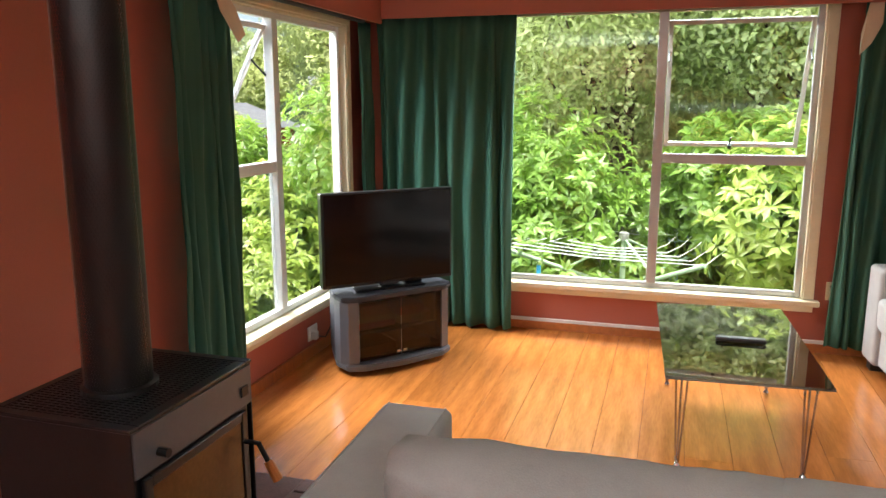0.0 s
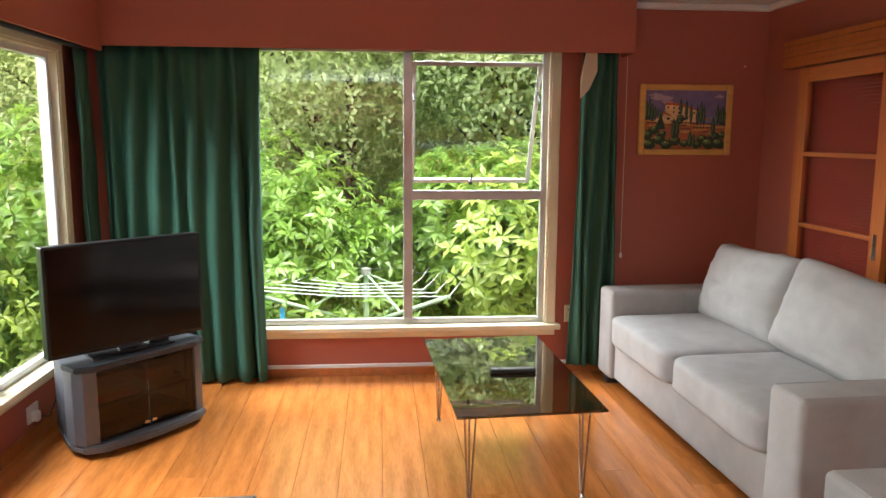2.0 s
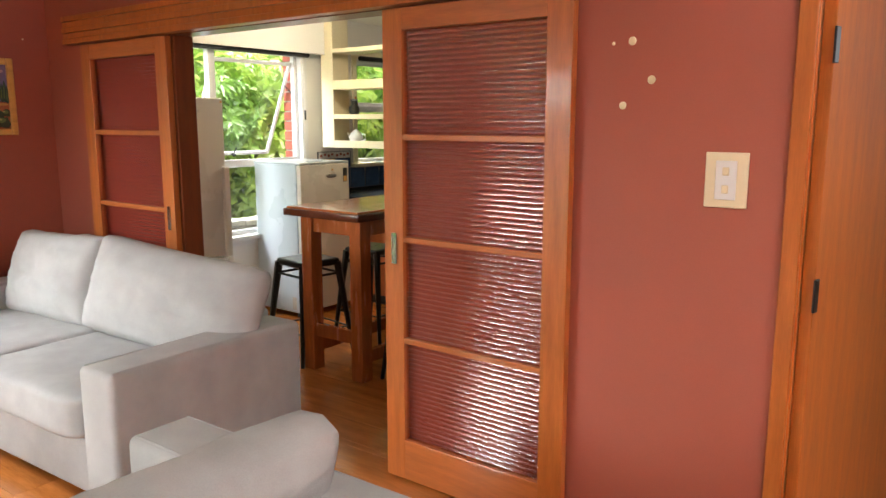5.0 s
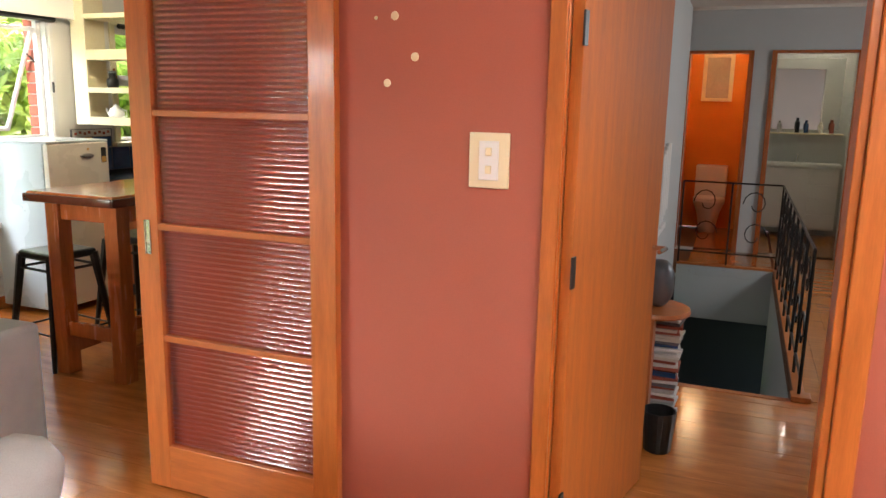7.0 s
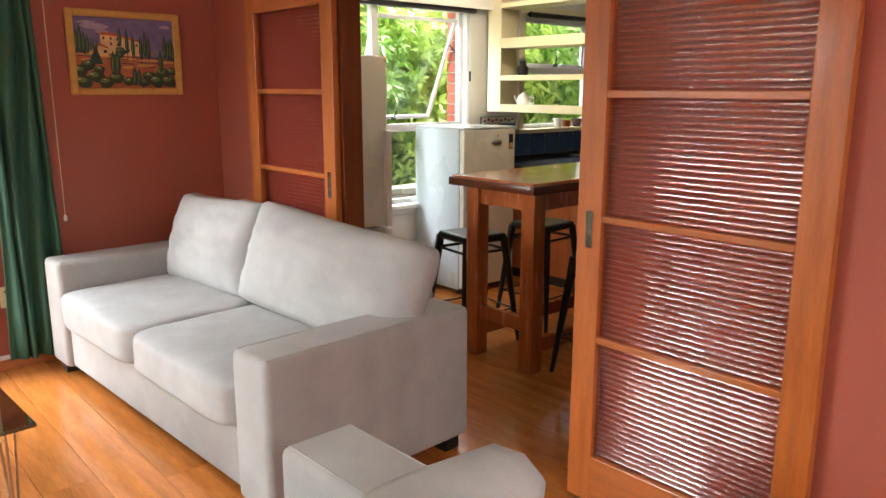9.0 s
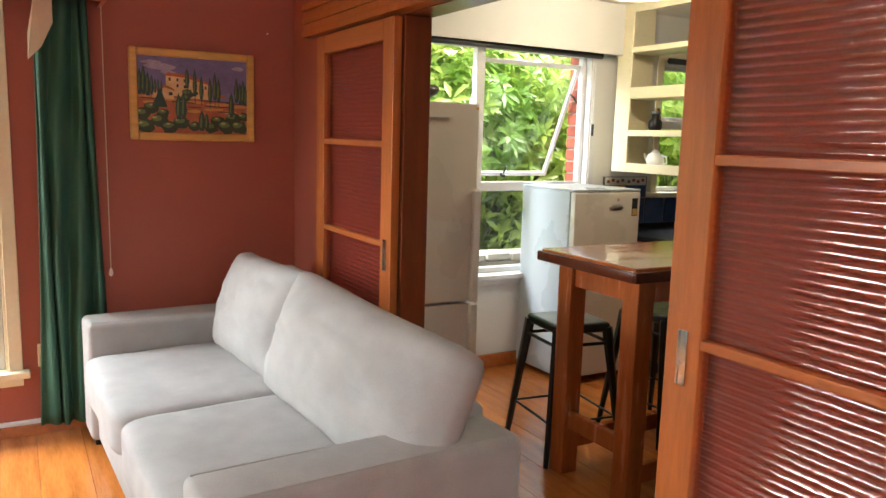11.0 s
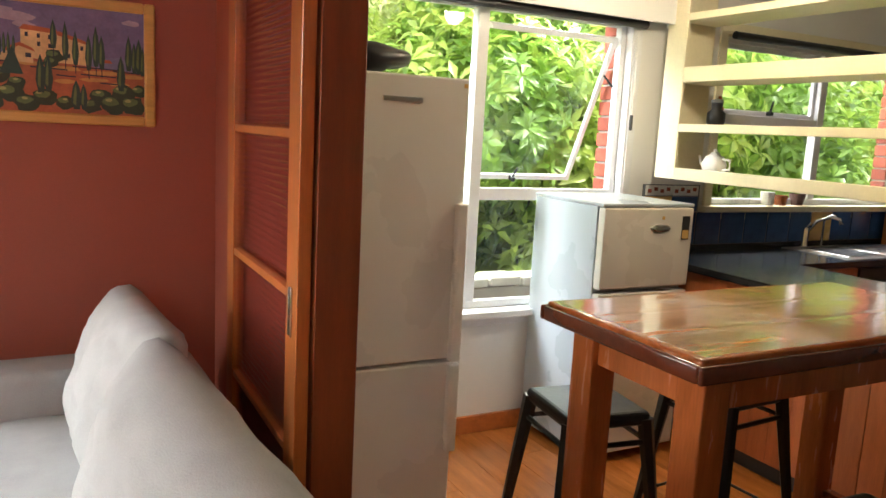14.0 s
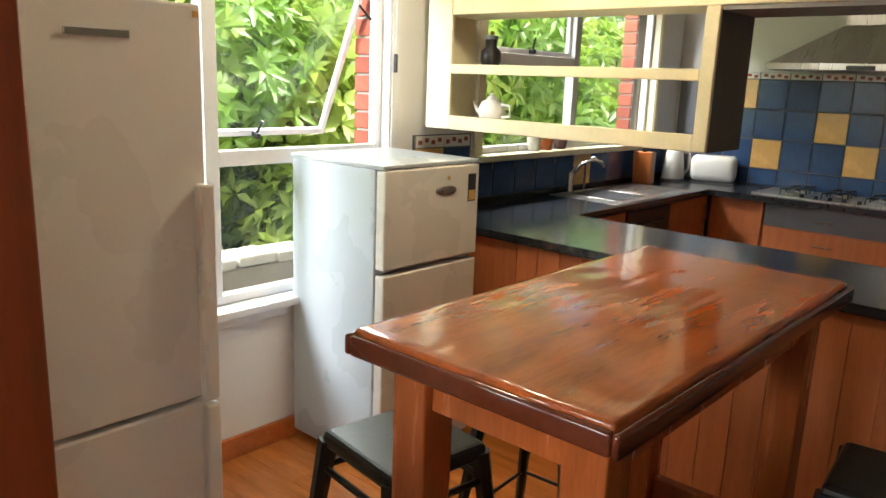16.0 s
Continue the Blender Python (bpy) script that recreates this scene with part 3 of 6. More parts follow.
curtain("curtain", -0.76, 0.20, N - 0.12, 0.02, 2.10, 8, 0.048, "full-length green curtain drawn to the corner", 3)
c = curtain("curtain", 2.16, 2.46, N - 0.10, 0.07, 2.10, 4, 0.032, "full-length green curtain beside the window", 5, lean=-0.02, gather=0.8)
c2 = curtain("curtain", 3.64, 4.11, W0 + 0.10, 0.02, 2.06, 6, 0.035, "full-length green curtain beside the wood burner", 7, along="y", gather=0.86)
curtain("curtain", 5.66, 5.86, W0 + 0.08, 0.04, 2.06, 3, 0.02, "narrow green curtain bunched in the corner", 9, along="y")


def turned_corner(parent, pts, label):
    t = bmesh.new()
    vs = [t.verts.new(p) for p in pts]
    for i in range(1, len(vs) - 1):
        t.faces.new((vs[0], vs[i], vs[i + 1]))
    o = part("lining", t, "lining", parent, label)
    s = o.modifiers.new("thick", "SOLIDIFY")
    s.thickness = 0.004


turned_corner(c, [(2.20, N - 0.145, 2.09), (2.27, N - 0.15, 2.09), (2.27, N - 0.16, 1.97), (2.22, N - 0.17, 1.86), (2.165, N - 0.17, 1.80), (2.17, N - 0.15, 1.92)], "turned-back beige curtain lining")
turned_corner(c2, [(W0 + 0.15, 3.98, 2.04), (W0 + 0.15, 3.90, 2.05), (W0 + 0.17, 3.93, 1.93), (W0 + 0.19, 4.03, 1.80), (W0 + 0.19, 4.09, 1.84), (W0 + 0.17, 4.05, 1.95)], "turned-back beige curtain lining")
cc = thing("blind_cord", "thin curtain cord with a small pale knob", "cord")
part("cord", tube([(2.475, N - 0.12, 2.07), (2.478, N - 0.12, 0.83)], 0.0025, 5), "lining", cc)
part("knob", lathe([(0.004, 0), (0.011, 0.01), (0.008, 0.03), (0.003, 0.04)], 10, (2.478, N - 0.12, 0.79)), "whitep", cc)

# ---- painting ----
pc = thing("painting", "landscape painting of a villa among cypresses in a pale timber frame", "painting")
X0, X1, Z0, Z1 = 2.60, 3.22, 1.455, 1.91
fw = 0.038
part("frame", frame_bars([((X0, N - 0.03, Z0), (X0 + fw, N - 0.002, Z1)), ((X1 - fw, N - 0.03, Z0), (X1, N - 0.002, Z1)), ((X0 + fw, N - 0.03, Z0), (X1 - fw, N - 0.002, Z0 + fw)), ((X0 + fw, N - 0.03, Z1 - fw), (X1 - fw, N - 0.002, Z1))], 0.006),
     mat("pale_pine_frame", (0.66, 0.38, 0.10), 0.35, var=0.15, stretch=(1, 8, 8)), pc, "pale pine frame")
ART = {k: mat("art_" + k, c, 0.5, var=0.25, scale=18, grain=90, bump=0.1) for k, c in dict(sky=(0.19, 0.16, 0.32), cloud=(0.42, 0.34, 0.45), hill=(0.20, 0.20, 0.36), earth=(0.46, 0.14, 0.06), field=(0.62, 0.33, 0.10), bush=(0.035, 0.06, 0.03), bush2=(0.13, 0.20, 0.07), bush3=(0.42, 0.44, 0.16), cypress=(0.03, 0.07, 0.05), house=(0.78, 0.55, 0.26), roof=(0.52, 0.13, 0.05), dark=(0.03, 0.03, 0.05)).items()}


def art(name, shapes, material, depth):
    for pts in shapes:
        t = bmesh.new()
        depth += 0.00002
        vs = [t.verts.new((X0 + fw + (X1 - X0 - 2 * fw) * min(max(u, 0), 1), N - 0.012 - depth, Z0 + fw + (Z1 - Z0 - 2 * fw) * min(max(v, 0), 1))) for u, v in pts]
        t.faces.new(vs)
        part(name, t, ART[material], pc)


def blob(u, v, a, b, seed, n=10):
    r = random.Random(seed)
    return [(u + a * r.uniform(0.75, 1.1) * math.cos(2 * math.pi * i / n), v + b * r.uniform(0.75, 1.1) * math.sin(2 * math.pi * i / n)) for i in range(n)]


part("canvas", box((X0 + fw, N - 0.012, Z0 + fw), (X1 - fw, N - 0.004, Z1 - fw)), ART["sky"], pc, "violet painted sky")
ra = random.Random(8)
art("cloud", [blob(u, v, a, b, i) for i, (u, v, a, b) in enumerate(((0.20, 0.87, 0.14, 0.05), (0.13, 0.92, 0.10, 0.03), (0.27, 0.80, 0.07, 0.03), (0.92, 0.90, 0.06, 0.03)))], "cloud", 0.0004)
art("hill", [[(0, 0.3), (1, 0.3), (1, 0.52), (0.85, 0.56), (0.7, 0.54), (0.3, 0.56), (0.12, 0.58), (0, 0.56)]], "hill", 0.0008)
art("earth", [[(0, 0), (1, 0), (1, 0.42), (0.6, 0.46), (0.3, 0.50), (0, 0.50)]], "earth", 0.0012)
art("field", [blob(u, v, a, 0.022, 30 + i) for i, (u, v, a) in enumerate(((0.08, 0.47, 0.09), (0.30, 0.45, 0.10), (0.50, 0.42, 0.12), (0.74, 0.40, 0.14), (0.68, 0.33, 0.10), (0.92, 0.38, 0.08), (0.50, 0.30, 0.07), (0.10, 0.40, 0.06), (0.84, 0.30, 0.07)))], "field", 0.0016)
art("villa", [[(0.25, 0.50), (0.46, 0.48), (0.46, 0.74), (0.25, 0.76)], [(0.46, 0.47), (0.64, 0.46), (0.64, 0.66), (0.46, 0.73)], [(0.13, 0.46), (0.32, 0.45), (0.32, 0.56), (0.24, 0.61), (0.13, 0.52)]], "house", 0.0020)
art("villa_roof", [[(0.24, 0.755), (0.47, 0.735), (0.46, 0.775), (0.27, 0.80)], [(0.46, 0.725), (0.65, 0.655), (0.63, 0.69), (0.47, 0.765)], [(0.15, 0.535), (0.24, 0.60), (0.33, 0.555), (0.32, 0.585), (0.245, 0.635), (0.16, 0.575)], [(0.72, 0.50), (0.80, 0.50), (0.78, 0.53), (0.73, 0.53)]], "roof", 0.0024)
art("villa_window", [[(u, v), (u + 0.018, v), (u + 0.018, v + 0.04), (u, v + 0.04)] for u, v in ((0.275, 0.69), (0.345, 0.685), (0.41, 0.68), (0.345, 0.61), (0.41, 0.60), (0.50, 0.62), (0.60, 0.60), (0.275, 0.50), (0.29, 0.50), (0.52, 0.52))], "dark", 0.0028)
art("path_shadow", [[(u, v), (u + w, v - 0.008), (u + w, v + 0.004), (u, v + 0.012)] for u, v, w in ((0.02, 0.45, 0.20), (0.30, 0.41, 0.22), (0.55, 0.44, 0.30), (0.60, 0.37, 0.22), (0.80, 0.42, 0.18), (0.45, 0.35, 0.12), (0.72, 0.30, 0.16))], "dark", 0.0029)
bushes = [(0.04, 0.24, 0.08), (0.12, 0.33, 0.07), (0.18, 0.16, 0.08), (0.28, 0.08, 0.08), (0.06, 0.08, 0.09), (0.38, 0.14, 0.08), (0.50, 0.10, 0.06), (0.66, 0.08, 0.07), (0.72, 0.18, 0.07), (0.80, 0.10, 0.09), (0.86, 0.22, 0.08), (0.92, 0.10, 0.09), (0.97, 0.24, 0.06), (0.22, 0.26, 0.06), (0.44, 0.53, 0.06), (0.42, 0.47, 0.05)]
art("dark_bush", [blob(u, v, r, r * 1.1, 60 + i, 14) for i, (u, v, r) in enumerate(bushes)], "bush", 0.0030)
art("light_bush", [blob(u - r * 0.2, v + r * 0.35, r * 0.62, r * 0.5, 90 + i, 12) for i, (u, v, r) in enumerate(bushes)], "bush2", 0.0034)
art("bush_highlight", [blob(u - r * 0.3 + ra.uniform(-0.02, 0.02), v + r * 0.5, r * 0.26, r * 0.2, 120 + i) for i, (u, v, r) in enumerate(bushes[:14])], "bush3", 0.0037)
trees = [(0.02, 0.50, 0.024, 0.34), (0.055, 0.50, 0.022, 0.38), (0.09, 0.48, 0.022, 0.32), (0.125, 0.50, 0.016, 0.26), (0.155, 0.52, 0.010, 0.20), (0.18, 0.52, 0.010, 0.20), (0.21, 0.54, 0.009, 0.16), (0.44, 0.60, 0.020, 0.27), (0.51, 0.50, 0.019, 0.36), (0.57, 0.46, 0.020, 0.32), (0.65, 0.42, 0.020, 0.34), (0.695, 0.46, 0.022, 0.38), (0.73, 0.44, 0.020, 0.32), (0.85, 0.24, 0.026, 0.34), (0.90, 0.44, 0.022, 0.34), (0.935, 0.42, 0.018, 0.30), (0.965, 0.42, 0.024, 0.34), (0.99, 0.40, 0.018, 0.28), (0.36, 0.18, 0.028, 0.36), (0.405, 0.20, 0.026, 0.34), (0.57, 0.04, 0.030, 0.28), (0.615, 0.05, 0.022, 0.24)]
art("tree_stem", [[(u - 0.003, v - 0.08), (u + 0.003, v - 0.08), (u + 0.003, v + 0.1), (u - 0.003, v + 0.1)] for u, v, w, h in trees[7:13]], "dark", 0.0038)
art("cypress", [[(u - w * 0.6, v), (u + w * 0.6, v), (u + w * 1.1, v + h * 0.35), (u + w * 0.7, v + h * 0.75), (u, v + h), (u - w * 0.7, v + h * 0.75), (u - w * 1.1, v + h * 0.35)] for u, v, w, h in trees], "cypress", 0.0040)
art("cypress_light", [[(u - w * 0.7, v + h * 0.2), (u - w * 0.1, v + h * 0.12), (u + w * 0.1, v + h * 0.6), (u - w * 0.1, v + h * 0.85), (u - w * 0.5, v + h * 0.6)] for u, v, w, h in trees], "bush2", 0.0043)
art("fir", [[(0.12, 0.34), (0.26, 0.34), (0.20, 0.60)]], "cypress", 0.0046)

# outlets
for a, b, lab in (((2.145, N - 0.010, 0.34), (2.205, N - 0.0005, 0.455), "white power outlet under the window"),):
    o = thing("power_outlet", lab, "outlet", "power outlets")
    part("plate", box(a, b, 0.004), "switch", o)
    part("slot", box((2.168, N - 0.012, 0.42), (2.172, N - 0.0102, 0.435)), "black", o)
    part("slot", box((2.180, N - 0.012, 0.42), (2.184, N - 0.0102, 0.435)), "black", o)
o = thing("power_outlet", "white plug and outlet low on the west wall", "outlet", "power outlets")
part("plate", box((W0 + 0.0005, 4.95, 0.10), (W0 + 0.012, 5.07, 0.19), 0.004), "whitep", o)
part("plug", box((W0 + 0.013, 4.97, 0.11), (W0 + 0.05, 5.01, 0.16), 0.006), "whitep", o)
part("plug_lead", tube([(W0 + 0.045, 5.0, 0.13), (W0 + 0.06, 5.08, 0.10), (W0 + 0.05, 5.2, 0.16), (W0 + 0.06, 5.25, 0.3)], 0.004, 6), "black", o)


pin = thing("wall_pin", "tiny pale pin in the red wall", "pin")
part("pin_head", tube([(3.30, N - 0.001, 2.03), (3.30, N - 0.008, 2.03)], 0.005, 8), "switch", pin)

# ---- sofas ----
def puff(sx, sy, sz, amp=0.02, seed=0, n=16, sq=5.0):
    """A stuffed cushion: a squared-off bulging body centred at the origin."""
    t = bmesh.new()
    bmesh.ops.create_cube(t, size=2)
    bmesh.ops.subdivide_edges(t, edges=t.edges[:], cuts=n - 1, use_grid_fill=True)
    for v in t.verts:
        p = v.co.copy()
        k = (abs(p.x) ** sq + abs(p.y) ** sq + abs(p.z) ** sq) ** (1 / sq)
        p /= k
        q = Vector((p.x * sx / 2, p.y * sy / 2, p.z * sz / 2))
        w = noise.noise(q * 5 + Vector((seed, 0, 0))) * amp + noise.noise(q * 16 + Vector((0, seed, 0))) * amp * 0.35
        v.co = q + p.normalized() * w
    return t


def pillow(w, h, d, seed, tuft, rim=0.3):
    """A loose back cushion: square outline with pinched corners, one seam all round, creases and a dimple."""
    t = bmesh.new()
    n = 22
    sides = []
    for s in (-1, 1):
        rows = []
        for j in range(n + 1):
            row = []
            for i in range(n + 1):
                u, v = 2 * i / n - 1, 2 * j / n - 1
                cu, cv = u * (1 - 0.04 * (1 - v * v) - 0.055 * abs(v) ** 8), v * (1 - 0.05 * (1 - u * u) - 0.055 * abs(u) ** 8)
                th = (1 - abs(u) ** 3.2) ** 0.55 * (1 - abs(v) ** 3.0) ** 0.55
                q = Vector((cu * w / 2, s * d / 2 * (rim + (1 - rim) * th), cv * h / 2))
                k = noise.noise(Vector((u * 2.2 + seed, v * 2.2, s))) * 0.022 + abs(noise.noise(Vector((u * 5 + seed, v * 5, s * 3)))) * 0.034
                r2 = (u - tuft) ** 2 + (v + 0.10) ** 2
                q.y -= s * (k * th + 0.035 * math.exp(-r2 / 0.012) - 0.01)
                q.z += 0.010 * noise.noise(Vector((u * 3, seed, v))) + (0.012 if v > 0.9 else 0)
                row.append(t.verts.new(q))
            rows.append(row)
        for a, b in zip(rows, rows[1:]):
            for i in range(n):
                t.faces.new((a[i], a[i + 1], b[i + 1], b[i]))
        sides.append(rows)
    ring = [(j, 0) for j in range(n)] + [(n, i) for i in range(n)] + [(j, n) for j in range(n, 0, -1)] + [(0, i) for i in range(n, 0, -1)]
    mids = []
    for j, i in ring:
        m = (sides[0][j][i].co + sides[1][j][i].co) / 2
        mids.append(t.verts.new((m.x * 1.035, m.y, m.z * 1.05)))
    for k, (p, q) in enumerate(zip(ring, ring[1:] + ring[:1])):
        a, b = mids[k], mids[(k + 1) % len(mids)]
        t.faces.new((sides[0][p[0]][p[1]], sides[0][q[0]][q[1]], b, a))
        t.faces.new((a, b, sides[1][q[0]][q[1]], sides[1][p[0]][p[1]]))
    return t


def sofa(at, rz, label, cushions, low=0.45, high=0.47, lean=15, Wd=2.13, seat_y=0.28):
    g = thing("sofa", label, "sofa", "grey sofas", at, rz)
    D = 0.96
    part("base", box((0.22, 0.10, 0.07), (Wd - 0.22, D - 0.03, 0.31), 0.015, 3), "sofa", g)
    part("backrest", box((0.20, 0.0, 0.09), (Wd - 0.20, 0.21, 0.66), 0.03, 3), "sofa", g, smooth=True)
    for a in (0.0, Wd - 0.225):
        t = box((a, 0.0, 0.06), (a + 0.225, D, 0.622), 0.028, 4)
        bmesh.ops.subdivide_edges(t, edges=[e for e in t.edges if e.calc_length() > 0.3], cuts=6, use_grid_fill=True)
        for v in t.verts:
            v.co.z += 0.004 * noise.noise(v.co * 6)
        arm = part("armrest", t, "sofa", g, smooth=True)
        seam = None
        for x in (a + 0.022, a + 0.203):
            pts = [(x, 0.03, 0.6195), (x, D - 0.02, 0.6195)]
            seam = tube(pts, 0.004, 6, bm=seam) if seam else tube(pts, 0.004, 6)
        part("piping", seam, "sofa", arm, "stitched seam")
    w = (Wd - 0.45) / 2
    for i in (0, 1):
        t = puff(w - 0.004, 0.78, 0.19, 0.006, i * 7 + 1, 16, 9)
        t.transform(Matrix.Translation((0.225 + w * (i + 0.5), 0.60, 0.395)))
        part("seat_cushion", t, "sofa", g, smooth=True)
    for i, (cx, cw, tw) in enumerate(cushions):
        t = pillow(cw, high, 0.28 if tw < -3 else 0.25, i * 5 + 3, 0.42 if i == 0 else -0.42, 0.2 if lean > 15 else 0.45)
        t.transform(Matrix.Translation((cx, seat_y, low + high / 2)) @ Matrix.Rotation(radians(7 if tw < -3 else 0), 4, "Z") @ Matrix.Rotation(radians(lean), 4, "X") @ Matrix.Rotation(radians(tw), 4, "Y"))
        part("back_cushion", t, "sofa", g, smooth=True)
    for x in (0.03, Wd - 0.11):
        for y in (0.03, D - 0.11):
            part("foot", box((x, y, 0.0), (x + 0.08, y + 0.08, 0.065), 0.004), "black", g, "black block foot")
    return g


sofa((3.39, 3.66, 0), 92.6, "grey microsuede two-seater sofa along the partition wall", ((1.60, 0.82, 2), (0.58, 1.10, -5)), 0.45, 0.47, 18, 2.19)
sofa((0.395, 2.09, 0), 1.2, "grey microsuede two-seater sofa facing the window", ((0.68, 0.86, 0), (1.505, 0.95, 1)), 0.43, 0.36, 10, 2.03, 0.335)

# ---- coffee table ----
ct = thing("coffee_table", "smoked glass coffee table on hairpin legs", "table")
part("glass_top", extrude([(1.217, 4.00), (1.852, 4.04), (1.80, 5.235), (1.155, 5.19)], 0.438, 0.45, 0.002), "smoke", ct, "smoked glass top")
for x, y in ((1.285, 4.125), (1.785, 4.165), (1.745, 5.135), (1.235, 5.11)):
    t = lathe([(0.035, 0.428), (0.035, 0.4375)], 20, (x, y, 0))
    leg = part("leg_plate", t, "iron", ct, "dark round fixing plate")
    r = bmesh.new()
    for dx, dy in ((-0.025, -0.01), (0.025, -0.01), (0.0, 0.022)):
        tube([(x + dx, y + dy, 0.43), (x + dx * 0.25, y + dy * 0.25, 0.03), (x, y, 0.012)], 0.0045, 6, bm=r)
    part("hairpin_leg", r, "copper", leg)
    part("foot", lathe([(0.012, 0), (0.014, 0.01), (0.008, 0.022)], 12, (x, y, 0.001)), "chrome", leg)
rc = thing("remote_control", "black remote control on the coffee table", "remote control")
part("remote_body", box((1.435, 4.545, 0.4505), (1.655, 4.59, 0.472), 0.009, 3), "black", rc)

# ---- tv and stand ----
ts = thing("tv_stand", "grey corner television stand with brown glass doors", "tv stand", at=(-0.30, 5.00, 0), rz=50)
# local x along the front, y away from the front (towards the corner)
foot = [(-0.33, -0.02), (-0.25, -0.075), (0.0, -0.10), (0.25, -0.075), (0.33, -0.02), (0.34, 0.1), (0.24, 0.40), (-0.24, 0.40), (-0.34, 0.1)]
part("plinth", extrude(foot, 0.025, 0.06, 0.008), "tvgrey", ts, "grey bow-fronted plinth")
body = extrude([(-0.30, 0.05), (0.30, 0.05), (0.30, 0.12), (0.22, 0.38), (-0.22, 0.38), (-0.30, 0.12)], 0.061, 0.075, 0.002)
extrude([(-0.325, 0.13), (-0.31, 0.13), (-0.235, 0.385), (-0.25, 0.385)], 0.061, 0.395, 0.001, bm=body)
extrude([(0.31, 0.13), (0.325, 0.13), (0.25, 0.385), (0.235, 0.385)], 0.061, 0.395, 0.001, bm=body)
box((-0.235, 0.375, 0.061), (0.235, 0.385, 0.395), bm=body)
part("carcass", body, "tvdark", ts, "charcoal side panels")
for s in (-1, 1):
    t = extrude([(s * 0.335, 0.125), (s * 0.34, 0.04), (s * 0.315, -0.015), (s * 0.26, -0.035), (s * 0.258, -0.02), (s * 0.30, 0.0), (s * 0.315, 0.125)][::s], 0.061, 0.395, 0.002)
    part("side_column", t, "tvgrey", ts, "silver-grey rounded corner column")
part("stand_top", extrude([(-0.345, 0.0), (-0.27, -0.05), (0.27, -0.05), (0.345, 0.0), (0.345, 0.12), (0.25, 0.40), (-0.25, 0.40), (-0.345, 0.12)], 0.396, 0.425, 0.006), "tvdark", ts, "charcoal top")
for s in (-1, 1):
    d = part("glass_door", box((min(s * 0.003, s * 0.255), -0.030, 0.07), (max(s * 0.003, s * 0.255), -0.025, 0.385), 0.001), "bronze", ts, "brown smoked glass door")
    part("door_clip", box((s * 0.02 - 0.012, -0.036, 0.085), (s * 0.02 + 0.012, -0.0305, 0.10), 0.002), "chrome", d)
part("inner_shelf", box((-0.25, 0.0, 0.21), (0.25, 0.36, 0.22)), "tvdark", ts)
for nm, x, z, w, h, col in (("board_game", -0.12, 0.221, 0.22, 0.035, (0.55, 0.06, 0.05)), ("board_game", -0.12, 0.257, 0.22, 0.03, (0.7, 0.68, 0.6)), ("board_game", 0.12, 0.221, 0.20, 0.045, (0.6, 0.6, 0.55)),
                            ("board_game", -0.13, 0.288, 0.18, 0.06, (0.50, 0.40, 0.42)), ("set_top_box", -0.12, 0.0755, 0.23, 0.05, (0.45, 0.45, 0.47)), ("set_top_box", 0.12, 0.0755, 0.2, 0.045, (0.5, 0.5, 0.5)), ("board_game", 0.10, 0.267, 0.16, 0.05, (0.4, 0.12, 0.10))):
    o = thing(nm, "boxed game on the shelf behind glass" if nm == "board_game" else "grey media box behind the glass", "box", at=(-0.30, 5.00, 0), rz=50)
    part("box_body", box((x - w / 2, 0.03, z), (x + w / 2, 0.25, z + h), 0.002), mat("card_" + str(z) + str(x), col, 0.6, var=0.1), o)
tv = thing("television", "black flat television on a short stand", "television", at=(-0.377, 5.03, 0.042), rz=44)
part("case", box((-0.41, -0.03, 0.455), (0.41, 0.03, 1.0), 0.006), "black", tv)
part("display", box((-0.395, -0.0325, 0.475), (0.395, -0.0305, 0.988), 0.0005), "screen", tv, "switched-off glossy black screen")
part("stand_neck", box((-0.05, 0.0, 0.43), (0.05, 0.03, 0.50), 0.006), "black", tv)
part("stand_foot", extrude([(-0.22, -0.06), (0.22, -0.06), (0.2, 0.12), (-0.2, 0.12)], 0.4255, 0.436, 0.003), "black", tv)
part("sensor", box((-0.05, -0.036, 0.45), (0.05, -0.031, 0.462), 0.002), "tvdark", tv)
rt = thing("router", "small black router with cables beneath the television", "router", at=(-0.22, 5.17, 0.038), rz=50)
t = box((-0.10, 0.02, 0.4255), (0.02, 0.12, 0.452), 0.006)
part("router_body", t, "black", rt)
for i in range(5):
    part("cable", tube([(-0.05 + i * 0.03, 0.05, 0.44), (-0.03 + i * 0.03, 0.10, 0.475), (0.0 + i * 0.03, 0.16, 0.45), (0.01 + i * 0.03, 0.2, 0.43)], 0.004, 6), "whitep" if i % 2 else "tvgrey", rt)

for o in [ts] + [b for b in bpy.data.objects if b.parent is None and b.name.split(".")[0] in ("board_game", "set_top_box")]:
    o.scale = (1.07, 1.0, 1.09)

# ---- wood burner ----
sx, sy = -0.52, 2.45
st = thing("wood_burner", "black steel wood burner with a brown glass door", "stove")
X1s, Y0s, Y1s, ZT = -0.075, 2.44, 3.01, 0.722
part("firebox", box((sx, Y0s + 0.006, 0.16), (X1s - 0.01, Y1s - 0.006, ZT - 0.045), 0.012), "stove", st)
part("side_panel", box((sx, Y0s - 0.001, 0.10), (X1s, Y0s + 0.005, ZT - 0.012), 0.002), "stove", st)
part("side_panel", box((sx, Y1s - 0.005, 0.10), (X1s, Y1s + 0.001, ZT - 0.012), 0.002), "stove", st)
